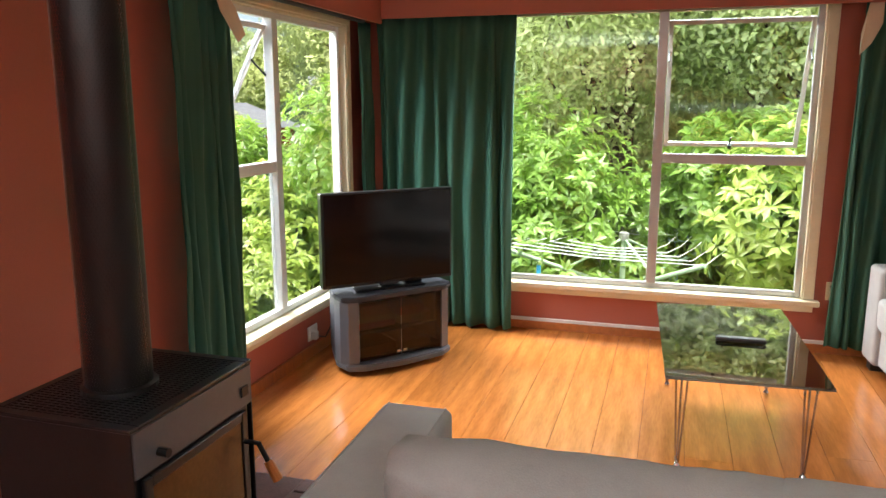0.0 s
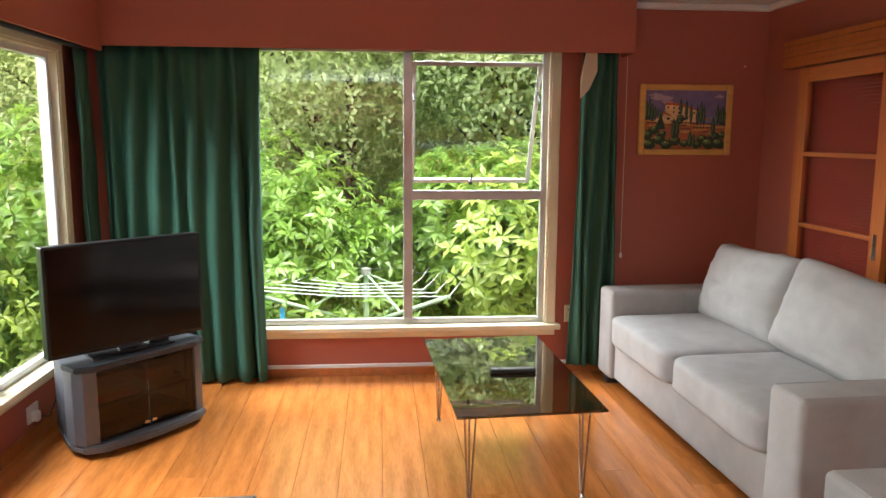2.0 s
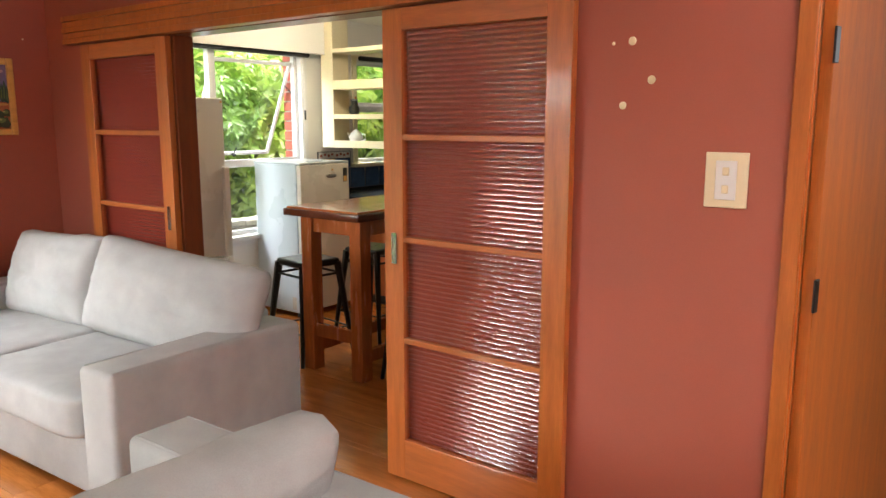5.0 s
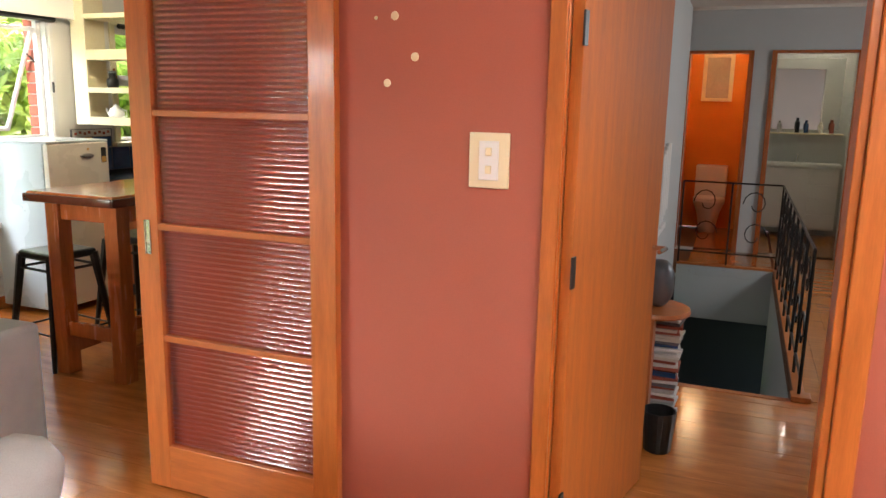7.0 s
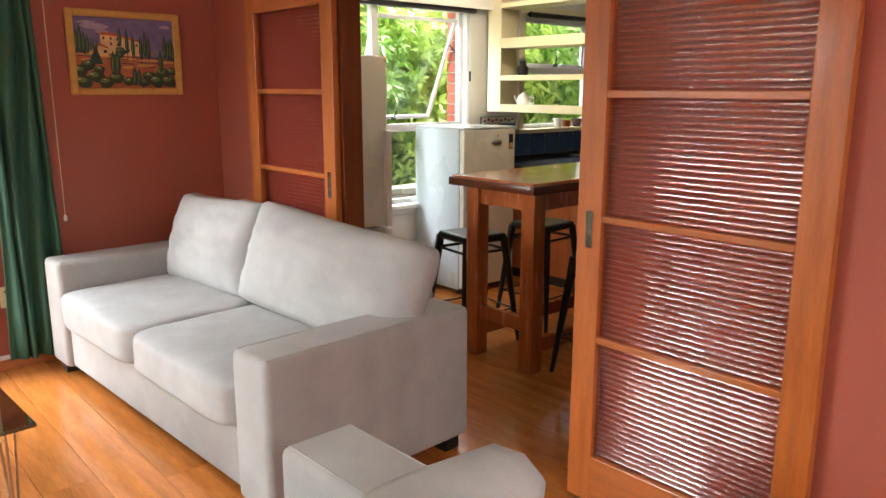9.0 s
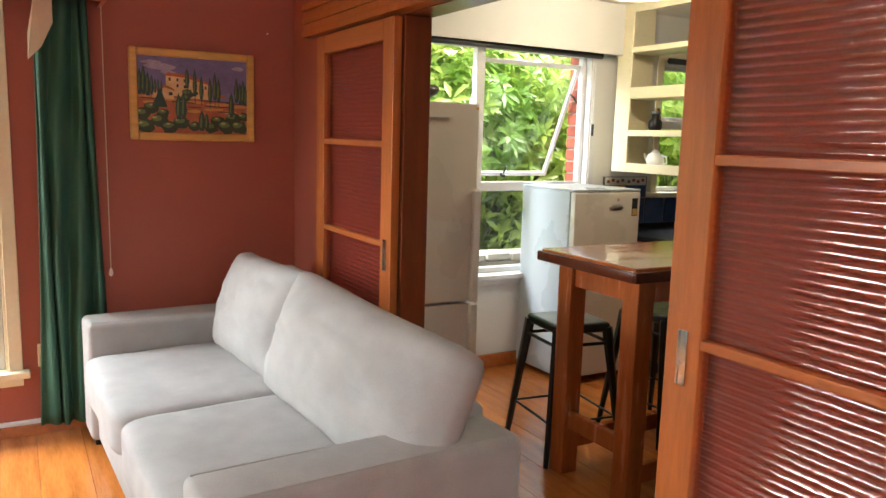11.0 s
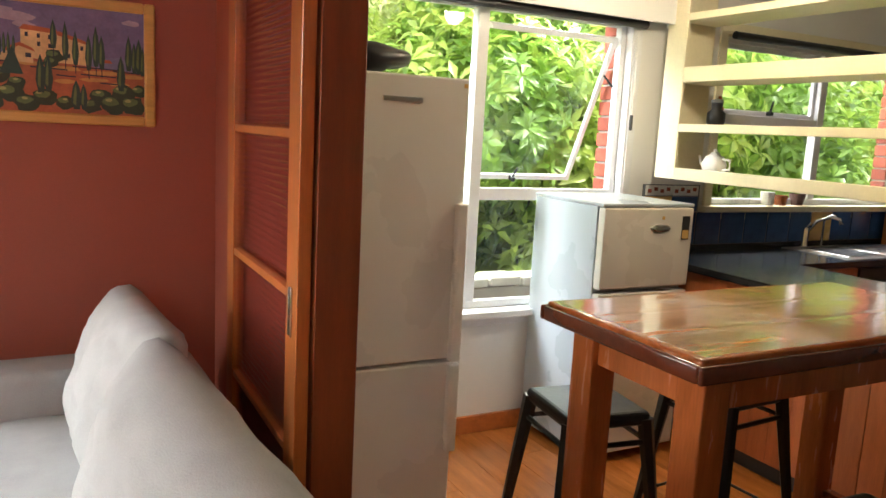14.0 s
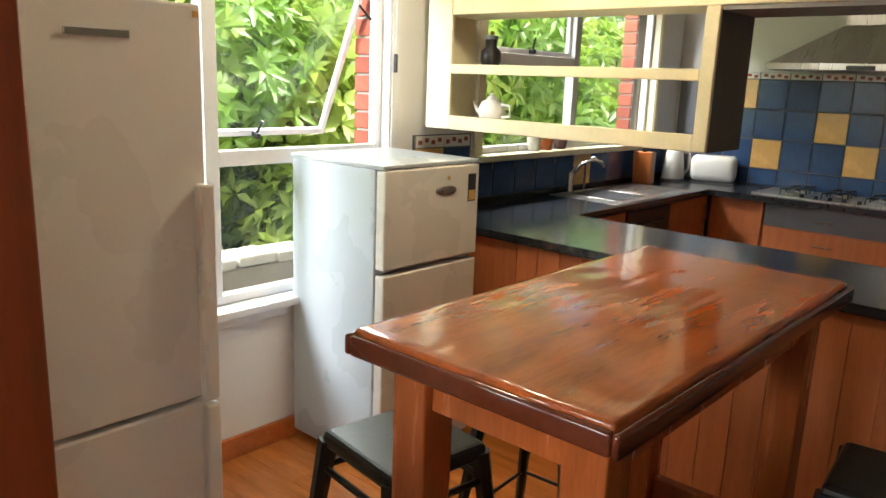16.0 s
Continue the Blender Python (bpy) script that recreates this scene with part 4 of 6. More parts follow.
t = box((X1s - 0.009, Y0s + 0.006, 0.58), (X1s + 0.004, Y1s - 0.006, ZT - 0.014), 0.003)
part("front_panel", t, "tvgrey", st, "grey metallic front band")
door = part("stove_door", frame_bars([((X1s - 0.005, Y0s + 0.03, 0.17), (X1s + 0.012, Y0s + 0.06, 0.57)), ((X1s - 0.005, Y1s - 0.08, 0.17), (X1s + 0.012, Y1s - 0.05, 0.57)), ((X1s - 0.005, Y0s + 0.06, 0.17), (X1s + 0.012, Y1s - 0.08, 0.20)), ((X1s - 0.005, Y0s + 0.06, 0.54), (X1s + 0.012, Y1s - 0.08, 0.57))]), "stove", st)
part("door_glass", box((X1s, Y0s + 0.06, 0.20), (X1s + 0.006, Y1s - 0.08, 0.54)), "stove_glass", door, "sooty brown glass")
hd2 = tube([(X1s + 0.01, Y1s - 0.07, 0.47), (X1s + 0.06, Y1s - 0.07, 0.47), (X1s + 0.10, Y1s - 0.06, 0.38)], 0.009, 8)
part("door_handle", hd2, "iron", door)
part("handle_grip", tube([(X1s + 0.085, Y1s - 0.062, 0.41), (X1s + 0.115, Y1s - 0.055, 0.345)], 0.014, 10, r2=0.017), "timber", door, "wooden grip")
part("knob", tube([(X1s + 0.004, Y0s + 0.10, 0.62), (X1s + 0.035, Y0s + 0.10, 0.62)], 0.013, 10), "iron", st)
part("maker_plate", box((X1s + 0.004, Y1s - 0.07, 0.615), (X1s + 0.010, Y1s - 0.03, 0.65), 0.004), "iron", st)
part("ash_lip", box((X1s + 0.001, Y0s + 0.02, 0.16), (X1s + 0.12, Y1s - 0.10, 0.175), 0.003), "stove", st)
for yy in (Y0s + 0.03, Y1s - 0.07):
    part("leg", box((sx + 0.02, yy, 0.03), (X1s - 0.03, yy + 0.04, 0.16), 0.003), "stove", st)
# top grille: bars with slots, round the flue collar
top = frame_bars([((sx - 0.02, Y0s - 0.004, ZT - 0.012), (X1s + 0.004, Y0s + 0.03, ZT)), ((sx - 0.02, Y1s - 0.03, ZT - 0.012), (X1s + 0.004, Y1s + 0.004, ZT)), ((X1s - 0.035, Y0s + 0.03, ZT - 0.012), (X1s + 0.004, Y1s - 0.03, ZT)), ((sx - 0.02, Y0s + 0.03, ZT - 0.012), (sx + 0.01, Y1s - 0.03, ZT))])
n = 34
for i in range(n):
    y = Y0s + 0.03 + (Y1s - Y0s - 0.06) * (i + 0.5) / n
    box((sx + 0.01, y - 0.0035, ZT - 0.008), (X1s - 0.035, y + 0.0035, ZT - 0.001), bm=top)
for i in range(14):
    x = sx + 0.03 + (X1s - sx - 0.08) * i / 13
    box((x - 0.003, Y0s + 0.03, ZT - 0.009), (x + 0.003, Y1s - 0.03, ZT - 0.002), bm=top)
part("top_grille", top, "stove", st, "slotted black top plate")
fx, fy = -0.31, 2.69
part("flue_pipe", lathe([(0.075, ZT - 0.01), (0.075, H - 0.01)], 28, (fx, fy, 0)), "iron", st, "black flue pipe behind the shield", smooth=True)
R = 0.093
rows = int((H - ZT - 0.03) / 0.0115)
cols = 30
# perforated half-round shield: a net of narrow webs
webs_v, webs_f = [], []


def web(p, q, w):
    d = (q - p).normalized()
    nrm = Vector((p.x - fx, p.y - fy, 0)).normalized()
    s = d.cross(nrm) * w / 2
    b = len(webs_v)
    webs_v.extend([tuple(p - s), tuple(p + s), tuple(q + s), tuple(q - s)])
    webs_f.append((b, b + 1, b + 2, b + 3))


def gp(k, j):
    a = radians(-105 + 210 * (j + 0.5 * (k % 2)) / cols - 35)
    return Vector((fx + R * math.cos(a), fy + R * math.sin(a), ZT + 0.015 + k * 0.0115))


for k in range(rows):
    for j in range(cols):
        web(gp(k, j), gp(k, j + 1), 0.0046)
        if k % 2 == 0:
            web(gp(k, j), gp(k + 1, j), 0.0046)
            web(gp(k, j + 1), gp(k + 1, j), 0.0046)
        else:
            web(gp(k, j), gp(k + 1, j), 0.0046)
            web(gp(k, j), gp(k + 1, j + 1), 0.0046)
me = bpy.data.meshes.new("shield_mesh")
me.from_pydata(webs_v, [], webs_f)
me.materials.append(M["stove"])
o = new("heat_shield", me)
o.parent = st
tagged(o, label="perforated black flue shield")
rim = None
for a in (-140, 70):
    aa = radians(a)
    p = (fx + R * math.cos(aa), fy + R * math.sin(aa))
    rim = tube([(*p, ZT + 0.01), (*p, H - 0.01)], 0.004, 6, bm=rim) if rim else tube([(*p, ZT + 0.01), (*p, H - 0.01)], 0.004, 6)
part("shield_edge", rim, "steel", st, "folded steel edge")
part("flue_collar", lathe([(0.107, ZT), (0.107, ZT + 0.014), (0.085, ZT + 0.02)], 28, (fx, fy, 0)), "stove", st)
# hearth
hh = structure("hearth", box((W0 + 0.001, 2.0, 0.0), (-0.02 + 0.14, 3.52, 0.022)), "mortar", "raised dark brick hearth under the wood burner")

# ---- kitchen ----
fa = thing("fridge_freezer", "tall cream-white fridge freezer beside the doorway", "fridge")
part("cabinet", box((3.60, 5.33, 0.03), (4.215, 5.94, 1.69), 0.006), "fridge", fa)
d1 = part("fridge_door", box((3.602, 5.27, 0.645), (4.213, 5.328, 1.688), 0.008), "fridge", fa)
d2 = part("freezer_door", box((3.602, 5.27, 0.05), (4.213, 5.328, 0.632), 0.008), "fridge", fa)
part("door_handle", box((4.176, 5.235, 0.64), (4.219, 5.2695, 1.24), 0.008), "fridge", d1)
part("door_handle", box((4.176, 5.235, 0.28), (4.219, 5.2695, 0.63), 0.008), "fridge", d2)
part("maker_plate", box((3.875, 5.264, 1.594), (4.025, 5.2695, 1.611), 0.001), "steel", d1, "small grey name strip")
part("sticker", box((4.19, 5.2675, 1.655), (4.205, 5.2695, 1.67)), "yellowtile", d1, "tiny yellow sticker")
part("kickplate", box((3.62, 5.34, 0.002), (4.215, 5.36, 0.03)), "black", fa)
bag = thing("folded_bag", "black folded bag lying on the tall fridge", "bag")
t = puff(0.34, 0.26, 0.09, 0.03, 4, 10, 2.6)
t.transform(Matrix.Translation((3.87, 5.43, 1.748)))
part("bag_body", t, "black", bag, smooth=True)

fb = thing("small_fridge", "waist-high white fridge in front of the kitchen window", "fridge")
# cabinet and top take the dimmed enamel, the doors the plain one
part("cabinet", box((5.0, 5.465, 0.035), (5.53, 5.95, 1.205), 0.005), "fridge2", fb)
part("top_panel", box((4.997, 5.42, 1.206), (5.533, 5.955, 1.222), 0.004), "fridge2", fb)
e1 = part("freezer_door", box((5.002, 5.415, 0.835), (5.528, 5.461, 1.203), 0.007), "fridge", fb)
e2 = part("fridge_door", box((5.002, 5.415, 0.05), (5.528, 5.461, 0.815), 0.007), "fridge", fb)
t = lathe([(0.062, 0), (0.056, 0.004), (0.02, 0.007)], 24)
t.transform(Matrix.Translation((5.33, 5.4145, 1.11)) @ Matrix.Diagonal((1, 1, 0.28, 1)) @ Matrix.Rotation(radians(90), 4, "X"))
part("badge", t, "steel", e1, "oval chrome badge")
part("energy_label", box((5.46, 5.4125, 1.055), (5.505, 5.4145, 1.165)), "black", e1, "black and yellow energy label")
part("energy_label", box((5.463, 5.4115, 1.06), (5.502, 5.4124, 1.10)), "yellowtile", e1)
part("sticker", box((5.335, 5.4125, 1.15), (5.35, 5.4145, 1.165)), "yellowtile", e1)
part("vent", box((4.9975, 5.50, 0.06), (4.9995, 5.545, 0.16)), "concrete", fb)
for x in (5.03, 5.49):
    part("foot", lathe([(0.02, 0), (0.02, 0.035)], 12, (x, 5.50, 0.0)), "black", fb)

# bar table
bt = thing("bar_table", "thick lacquered rimu bar table with square legs", "table", at=(0.03, 0.08, 0))
t = box((4.10, 3.91, 0.975), (5.37, 4.51, 1.03), 0.010, 3)
bmesh.ops.subdivide_edges(t, edges=[e for e in t.edges if e.calc_length() > 0.3], cuts=48, use_grid_fill=True)
for v in t.verts:
    e = noise.noise(Vector((v.co.x * 9, v.co.y * 9, 0)))
    edge = v.co.y < 3.93 or v.co.y > 4.47 or v.co.x < 4.13 or v.co.x > 5.34
    v.co.z += 0.0005 * e
    if v.co.z > 1.02:
        v.co.z -= 0.005 * max(0.0, noise.noise(Vector((v.co.x * 5 + 7, v.co.y * 9, 2))) - 0.30) + 0.003 * max(0.0, noise.noise(Vector((v.co.x * 16, v.co.y * 24, 5))) - 0.33)
    if v.co.z > 1.02 and min(abs(v.co.y - 4.115), abs(v.co.y - 4.315)) < 0.0066:
        v.co.z -= 0.0009
    if edge:
        v.co.y += 0.006 * noise.noise(Vector((v.co.x * 7, 3, v.co.z * 8)))
        v.co.x += 0.005 * noise.noise(Vector((4, v.co.y * 9, v.co.z * 8)))
top = part("tabletop", t, "bartop", bt, "glossy knotted slab top", smooth=True)
moulding_mat = mat("dark_lacquer", (0.10, 0.022, 0.009), 0.18, var=0.3, scale=5, coat=0.4)
for a, b in (((4.088, 3.896, 0.974), (5.382, 3.912, 1.018)), ((4.088, 4.508, 0.974), (5.382, 4.524, 1.018)), ((4.088, 3.9125, 0.974), (4.104, 4.5075, 1.018)), ((5.366, 3.9125, 0.974), (5.382, 4.5075, 1.018))):
    part("edge_moulding", box(a, b, 0.007, 3), moulding_mat, top, "dark rounded edge", smooth=True)
for x in (4.16, 5.22):
    for y in (3.95, 4.36):
        part("leg", box((x, y, 0.0), (x + 0.09, y + 0.09, 0.974), 0.006), "barleg", bt)
for y in (3.97, 4.405):
    part("apron", box((4.251, y, 0.875), (5.219, y + 0.028, 0.973), 0.003), "barleg", bt)
for x in (4.18, 5.26):
    part("apron", box((x, 4.041, 0.875), (x + 0.028, 4.359, 0.973), 0.003), "barleg", bt)
    part("stretcher", box((x, 4.041, 0.22), (x + 0.035, 4.359, 0.30), 0.004), "barleg", bt)
for y in (3.975, 4.395):
    part("stretcher", box((4.251, y, 0.10), (5.219, y + 0.035, 0.18), 0.004), "barleg", bt)


def stool(label):
    g = thing("bar_stool", label, "stool", "black metal bar stools")
    t = box((-0.15, -0.15, 0.612), (0.15, 0.15, 0.66), 0.018, 3)
    part("seat", t, "iron", g)
    s = box((-0.035, -0.012, 0.6602), (0.035, 0.012, 0.6612), 0.0)
    part("grip_slot", s, "black", g, "dark grip slot")
    for a in (-1, 1):
        for b in (-1, 1):
            t = bmesh.new()
            lo, hi = Vector((a * 0.205, b * 0.205, 0.0)), Vector((a * 0.135, b * 0.135, 0.635))
            tube([lo, hi], 0.013, 6, bm=t, r2=0.026)
            part("leg", t, "iron", g)
    for z, r in ((0.20, 0.18), (0.56, 0.145)):
        for i in range(4):
            c = [(-r, -r), (r, -r), (r, r), (-r, r)]
            p, q = c[i], c[(i + 1) % 4]
            part("brace", tube([(*p, z), (*q, z)], 0.006 if z < 0.4 else 0.009, 6), "iron", g)
    return g


s1 = stool("black metal bar stool tucked at the bar table")
s1.matrix_world = pose(4.40, 4.70, 0, 0, 0, -8)
for x, y, r in ((5.00, 4.67, 4), (4.52, 3.78, -3), (5.08, 3.74, 5)):
    copy_thing(s1, pose(x, y, 0, 0, 0, r))

# peninsula and benches
def cabinet_unit(name, a, b, label, faces=()):
    g = thing(name, label, "cabinet", "kitchen cabinets")
    part("carcass", box(a, b, 0.002), "cab", g)
    for nm, p, q, m2, hnd in faces:
        d = part(nm, box(p, q, 0.002), m2, g)
        if hnd:
            part("handle", tube(hnd, 0.005, 8), "chrome", d, "chrome bow handle")
    return g


y = 5.40
for i, (y0, y1) in enumerate(((4.80, 5.42), (4.15, 4.795), (3.50, 4.145))):
    cabinet_unit("peninsula_unit", (5.71, y0, 0.08), (6.29, y1, 0.862), "cherry veneer back panel of the peninsula")
strip = mat("veneer_strip", (0.46, 0.145, 0.052), 0.35, var=0.18, scale=3, grain=24, bump=0.03, stretch=(9, 9, 1), rnd=0.14)
for o in [b for b in bpy.data.objects if b.parent is None and b.name.startswith("peninsula_unit")]:
    y0 = {"peninsula_unit": 4.80, "peninsula_unit.001": 4.15, "peninsula_unit.002": 3.50}[o.name]
    for i in range(6):
        part("back_board", box((5.704, y0 + 0.003 + i * 0.106, 0.085), (5.7095, y0 + 0.106 + i * 0.106, 0.858), 0.001), strip, o)
part("kickboard", box((5.74, 3.50, 0.0), (6.25, 5.97, 0.079)), "tvdark", thing("peninsula_plinth", "dark recessed plinth of the peninsula", "plinth"))
cabinet_unit("corner_unit", (5.71, 5.425, 0.08), (6.29, 5.965, 0.862), "cherry veneer corner cabinet")
xs = (6.30, 6.88, 7.42, 7.96)
for x0, x1 in zip(xs, xs[1:]):
    if x0 == 6.88:
        dw = thing("dishwasher", "black-fronted dishwasher under the bench", "dishwasher")
        part("body", box((x0 + 0.003, 5.48, 0.08), (x1 - 0.003, 5.96, 0.858), 0.002), "tvdark", dw)
        part("door", box((x0 + 0.006, 5.455, 0.10), (x1 - 0.006, 5.478, 0.85), 0.004), "black", dw)
        part("handle", tube([(x0 + 0.1, 5.452, 0.78), (x0 + 0.14, 5.43, 0.78), (x1 - 0.14, 5.43, 0.78), (x1 - 0.1, 5.452, 0.78)], 0.008, 8), "black", dw)
    else:
        cabinet_unit("sink_unit", (x0 + 0.003, 5.48, 0.08), (x1 - 0.003, 5.96, 0.862), "cherry veneer cabinet under the sink bench",
                     [("cabinet_door", (x0 + 0.005, 5.461, 0.09), (x1 - 0.005, 5.478, 0.855), "cab", [(x1 - 0.05, 5.459, 0.79), (x1 - 0.05, 5.435, 0.77), (x1 - 0.05, 5.435, 0.71), (x1 - 0.05, 5.459, 0.69)])])
for y0, y1, top in ((5.10, 5.44, False), (4.32, 5.095, True), (3.72, 4.315, False)):
    f = []
    z = 0.855
    hs = (0.14, 0.16, 0.22, 0.22) if top else (0.76,)
    for h in hs:
        m2 = "tvgrey" if top and h == 0.14 else "cab"
        ym = (y0 + y1) / 2 + (0.03 if top else 0)
        f.append(("drawer_front" if top else "cabinet_door", (7.962, y0 + 0.004, z - h + 0.004), (7.979, y1 - 0.004, z), m2,
                  [(7.960, ym - 0.06, z - h / 2), (7.935, ym - 0.04, z - h / 2), (7.935, ym + 0.04, z - h / 2), (7.960, ym + 0.06, z - h / 2)] if top else None))
        z -= h
    cabinet_unit("hob_unit", (7.98, y0 + 0.002, 0.08), (8.45, y1 - 0.002, 0.862), "cherry veneer drawer unit under the hob" if top else "cherry veneer cabinet beside the hob", f)
wt = thing("worktop", "black laminate worktop running round the kitchen", "worktop")
part("peninsula_top", extrude([(5.685, 3.40), (6.34, 3.40), (6.34, 5.45), (7.93, 5.45), (7.93, 3.60), (8.455, 3.60), (8.455, 5.964), (5.685, 5.964)], 0.864, 0.90, 0.006), "counter", wt)
part("upstand", box((5.67, 5.952, 0.9005), (8.44, 5.9635, 0.93), 0.001), "counter", wt)

# sink and tap, lying in the worktop
sk = thing("sink", "stainless steel sink with a drainer", "sink")
rimb = box((6.80, 5.48, 0.9002), (7.74, 5.92, 0.9035), 0.001)
part("rim", rimb, "steel", sk)
bw = frame_bars([((6.90, 5.54, 0.904), (6.91, 5.88, 0.9075)), ((7.24, 5.54, 0.904), (7.25, 5.88, 0.9075)), ((6.91, 5.54, 0.904), (7.24, 5.55, 0.9075)), ((6.91, 5.87, 0.904), (7.24, 5.88, 0.9075))], 0.001)
part("bowl_rim", bw, "steel", sk)
# flat sheet instead of a hollow; the bowl's shade is its charcoal colour
part("bowl", box((6.911, 5.551, 0.9036), (7.239, 5.869, 0.9042)), "tvdark", sk)
for i in range(9):
    part("drainer_rib", box((7.32, 5.56 + i * 0.036, 0.9036), (7.70, 5.57 + i * 0.036, 0.908), 0.002), "steel", sk)
tp = thing("kitchen_tap", "chrome mixer tap behind the sink", "tap")
part("tap_body", lathe([(0.028, 0), (0.026, 0.01), (0.02, 0.02), (0.02, 0.11), (0.012, 0.12)], 16, (6.98, 5.90, 0.9036)), "chrome", tp, smooth=True)
part("spout", tube([(6.98, 5.89, 1.0), (7.02, 5.86, 1.07), (7.06, 5.80, 1.10), (7.09, 5.76, 1.09), (7.095, 5.75, 1.06)], 0.010, 10), "chrome", tp, smooth=True)
part("lever", tube([(6.98, 5.90, 1.02), (6.975, 5.87, 1.06)], 0.006, 8), "chrome", tp)
tp2 = thing("filter_tap", "slim chrome gooseneck tap", "tap")
part("gooseneck", tube([(7.14, 5.90, 0.904), (7.14, 5.90, 1.06), (7.145, 5.88, 1.10), (7.15, 5.84, 1.105), (7.15, 5.82, 1.08)], 0.007, 10), "chrome", tp2, smooth=True)

# hob, hood
hb = thing("gas_hob", "stainless steel gas hob with cast iron supports", "hob")
part("hob_plate", box((7.985, 4.34, 0.9005), (8.41, 5.20, 0.91), 0.003), "steel", hb)
for y0 in (4.50, 4.74, 4.98):
    for x0 in (8.10, 8.29):
        b = part("burner", lathe([(0.045, 0.9105), (0.045, 0.92), (0.03, 0.926)], 16, (x0, y0, 0)), "steel", hb)
        r = None
        for k in range(4):
            a = math.pi / 4 + k * math.pi / 2
            p = [(x0 + 0.085 * math.cos(a), y0 + 0.085 * math.sin(a), 0.911), (x0 + 0.08 * math.cos(a), y0 + 0.08 * math.sin(a), 0.945), (x0 + 0.02 * math.cos(a), y0 + 0.02 * math.sin(a), 0.945)]
            r = tube(p, 0.005, 6, bm=r) if r else tube(p, 0.005, 6)
        part("pan_support", r, "iron", b)
for i in range(5):
    part("control_knob", lathe([(0.014, 0.9105), (0.012, 0.93)], 12, (8.005, 4.58 + i * 0.08, 0)), "black", hb)
hood = thing("range_hood", "stainless steel pyramid range hood", "hood")
part("canopy_rim", box((7.97, 4.22, 1.665), (8.455, 5.205, 1.705), 0.002), "steel", hood)
t = bmesh.new()
lo = [t.verts.new(p) for p in ((7.98, 4.23, 1.7055), (8.454, 4.23, 1.7055), (8.454, 5.195, 1.7055), (7.98, 5.195, 1.7055))]
hi = [t.verts.new(p) for p in ((8.20, 4.58, 1.93), (8.454, 4.58, 1.93), (8.454, 4.85, 1.93), (8.20, 4.85, 1.93))]
t.faces.new(lo[::-1]), t.faces.new(hi)
for i in range(4):
    t.faces.new((lo[i], lo[(i + 1) % 4], hi[(i + 1) % 4], hi[i]))
part("canopy", t, "steel", hood)
part("chimney", box((8.20, 4.58, 1.9305), (8.454, 4.85, H - 0.002), 0.002), "steel", hood)
part("hood_control", box((7.963, 4.60, 1.668), (7.9695, 4.75, 1.692), 0.002), "black", hood)

# open shelves hanging over the peninsula
sh = thing("hanging_shelves", "cream painted open shelves hanging over the peninsula", "shelf")
XA, XB = 5.70, 5.99
YL, YM, YR = 5.87, 4.555, 3.30
part("end_panel", box((XA, 5.845, 1.32), (XB, YL, H - 0.002), 0.002), "cream", sh)
part("divider", box((XA, YM + 0.001, 1.315), (XB, YM + 0.03, 1.80), 0.002), mat("grey_edge", (0.12, 0.11, 0.11), 0.6), sh, "dark grey shelf end")
part("bottom_shelf", box((XA + 0.001, YM + 0.031, 1.322), (XB, 5.844, 1.345), 0.002), "cream", sh)
part("mid_shelf", box((XA + 0.002, YM + 0.031, 1.565), (XB, 5.844, 1.585), 0.002), "cream", sh)
part("upper_shelf", box((XA + 0.001, YR, 1.805), (XB, 5.844, 1.83), 0.002), "cream", sh)
part("top_shelf", box((XA + 0.002, YR, 2.11), (XB, 5.844, 2.13), 0.002), "cream", sh)
fr = frame_bars([((XA - 0.018, 5.73, 1.315), (XA - 0.001, YL, H - 0.002)), ((XA - 0.018, YM, 1.315), (XA - 0.001, YM + 0.05, 1.80)), ((XA - 0.018, YM + 0.05, 1.315), (XA - 0.001, 5.73, 1.375)),
                 ((XA - 0.018, YM + 0.05, 1.555), (XA - 0.001, 5.73, 1.595)), ((XA - 0.018, YR, 1.80), (XA - 0.001, 5.73, 1.875)), ((XA - 0.018, YM + 0.02, 1.875), (XA - 0.001, YM + 0.08, H - 0.06)),
                 ((XA - 0.018, YR, 2.10), (XA - 0.001, 5.73, 2.135)), ((XA - 0.018, YR, H - 0.06), (XA - 0.001, 5.73, H - 0.002))])
part("face_frame", fr, "cream", sh)
part("underside", box((XA - 0.01, YM - 0.001 - (YM - YR), 1.785), (XB, YM - 0.002, 1.7995)), mat("grey_under", (0.2, 0.19, 0.19), 0.6), sh, "grey underside")
tpot = thing("teapot", "cream ceramic teapot on the lower shelf", "teapot", at=(5.82, 5.60, 1.3455))
part("pot", lathe([(0.03, 0), (0.055, 0.02), (0.062, 0.055), (0.045, 0.095), (0.02, 0.105)], 20), "whitep", tpot, smooth=True)
part("lid", lathe([(0.03, 0.1), (0.02, 0.115), (0.008, 0.12), (0.009, 0.132)], 14), "whitep", tpot)
part("handle", tube([(0.0, -0.055, 0.085), (0.0, -0.10, 0.08), (0.0, -0.10, 0.035), (0.0, -0.058, 0.03)], 0.007, 8), "whitep", tpot)
part("spout", tube([(0.0, 0.055, 0.04), (0.0, 0.085, 0.06), (0.0, 0.10, 0.095)], 0.012, 8, r2=0.007), "whitep", tpot)
lan = thing("glass_jar", "small dark glass jar with a round lid on the shelf", "jar", at=(5.82, 5.62, 1.5855))
part("jar_body", lathe([(0.035, 0), (0.045, 0.03), (0.045, 0.07), (0.025, 0.09), (0.028, 0.12)], 16), "iron", lan, smooth=True)
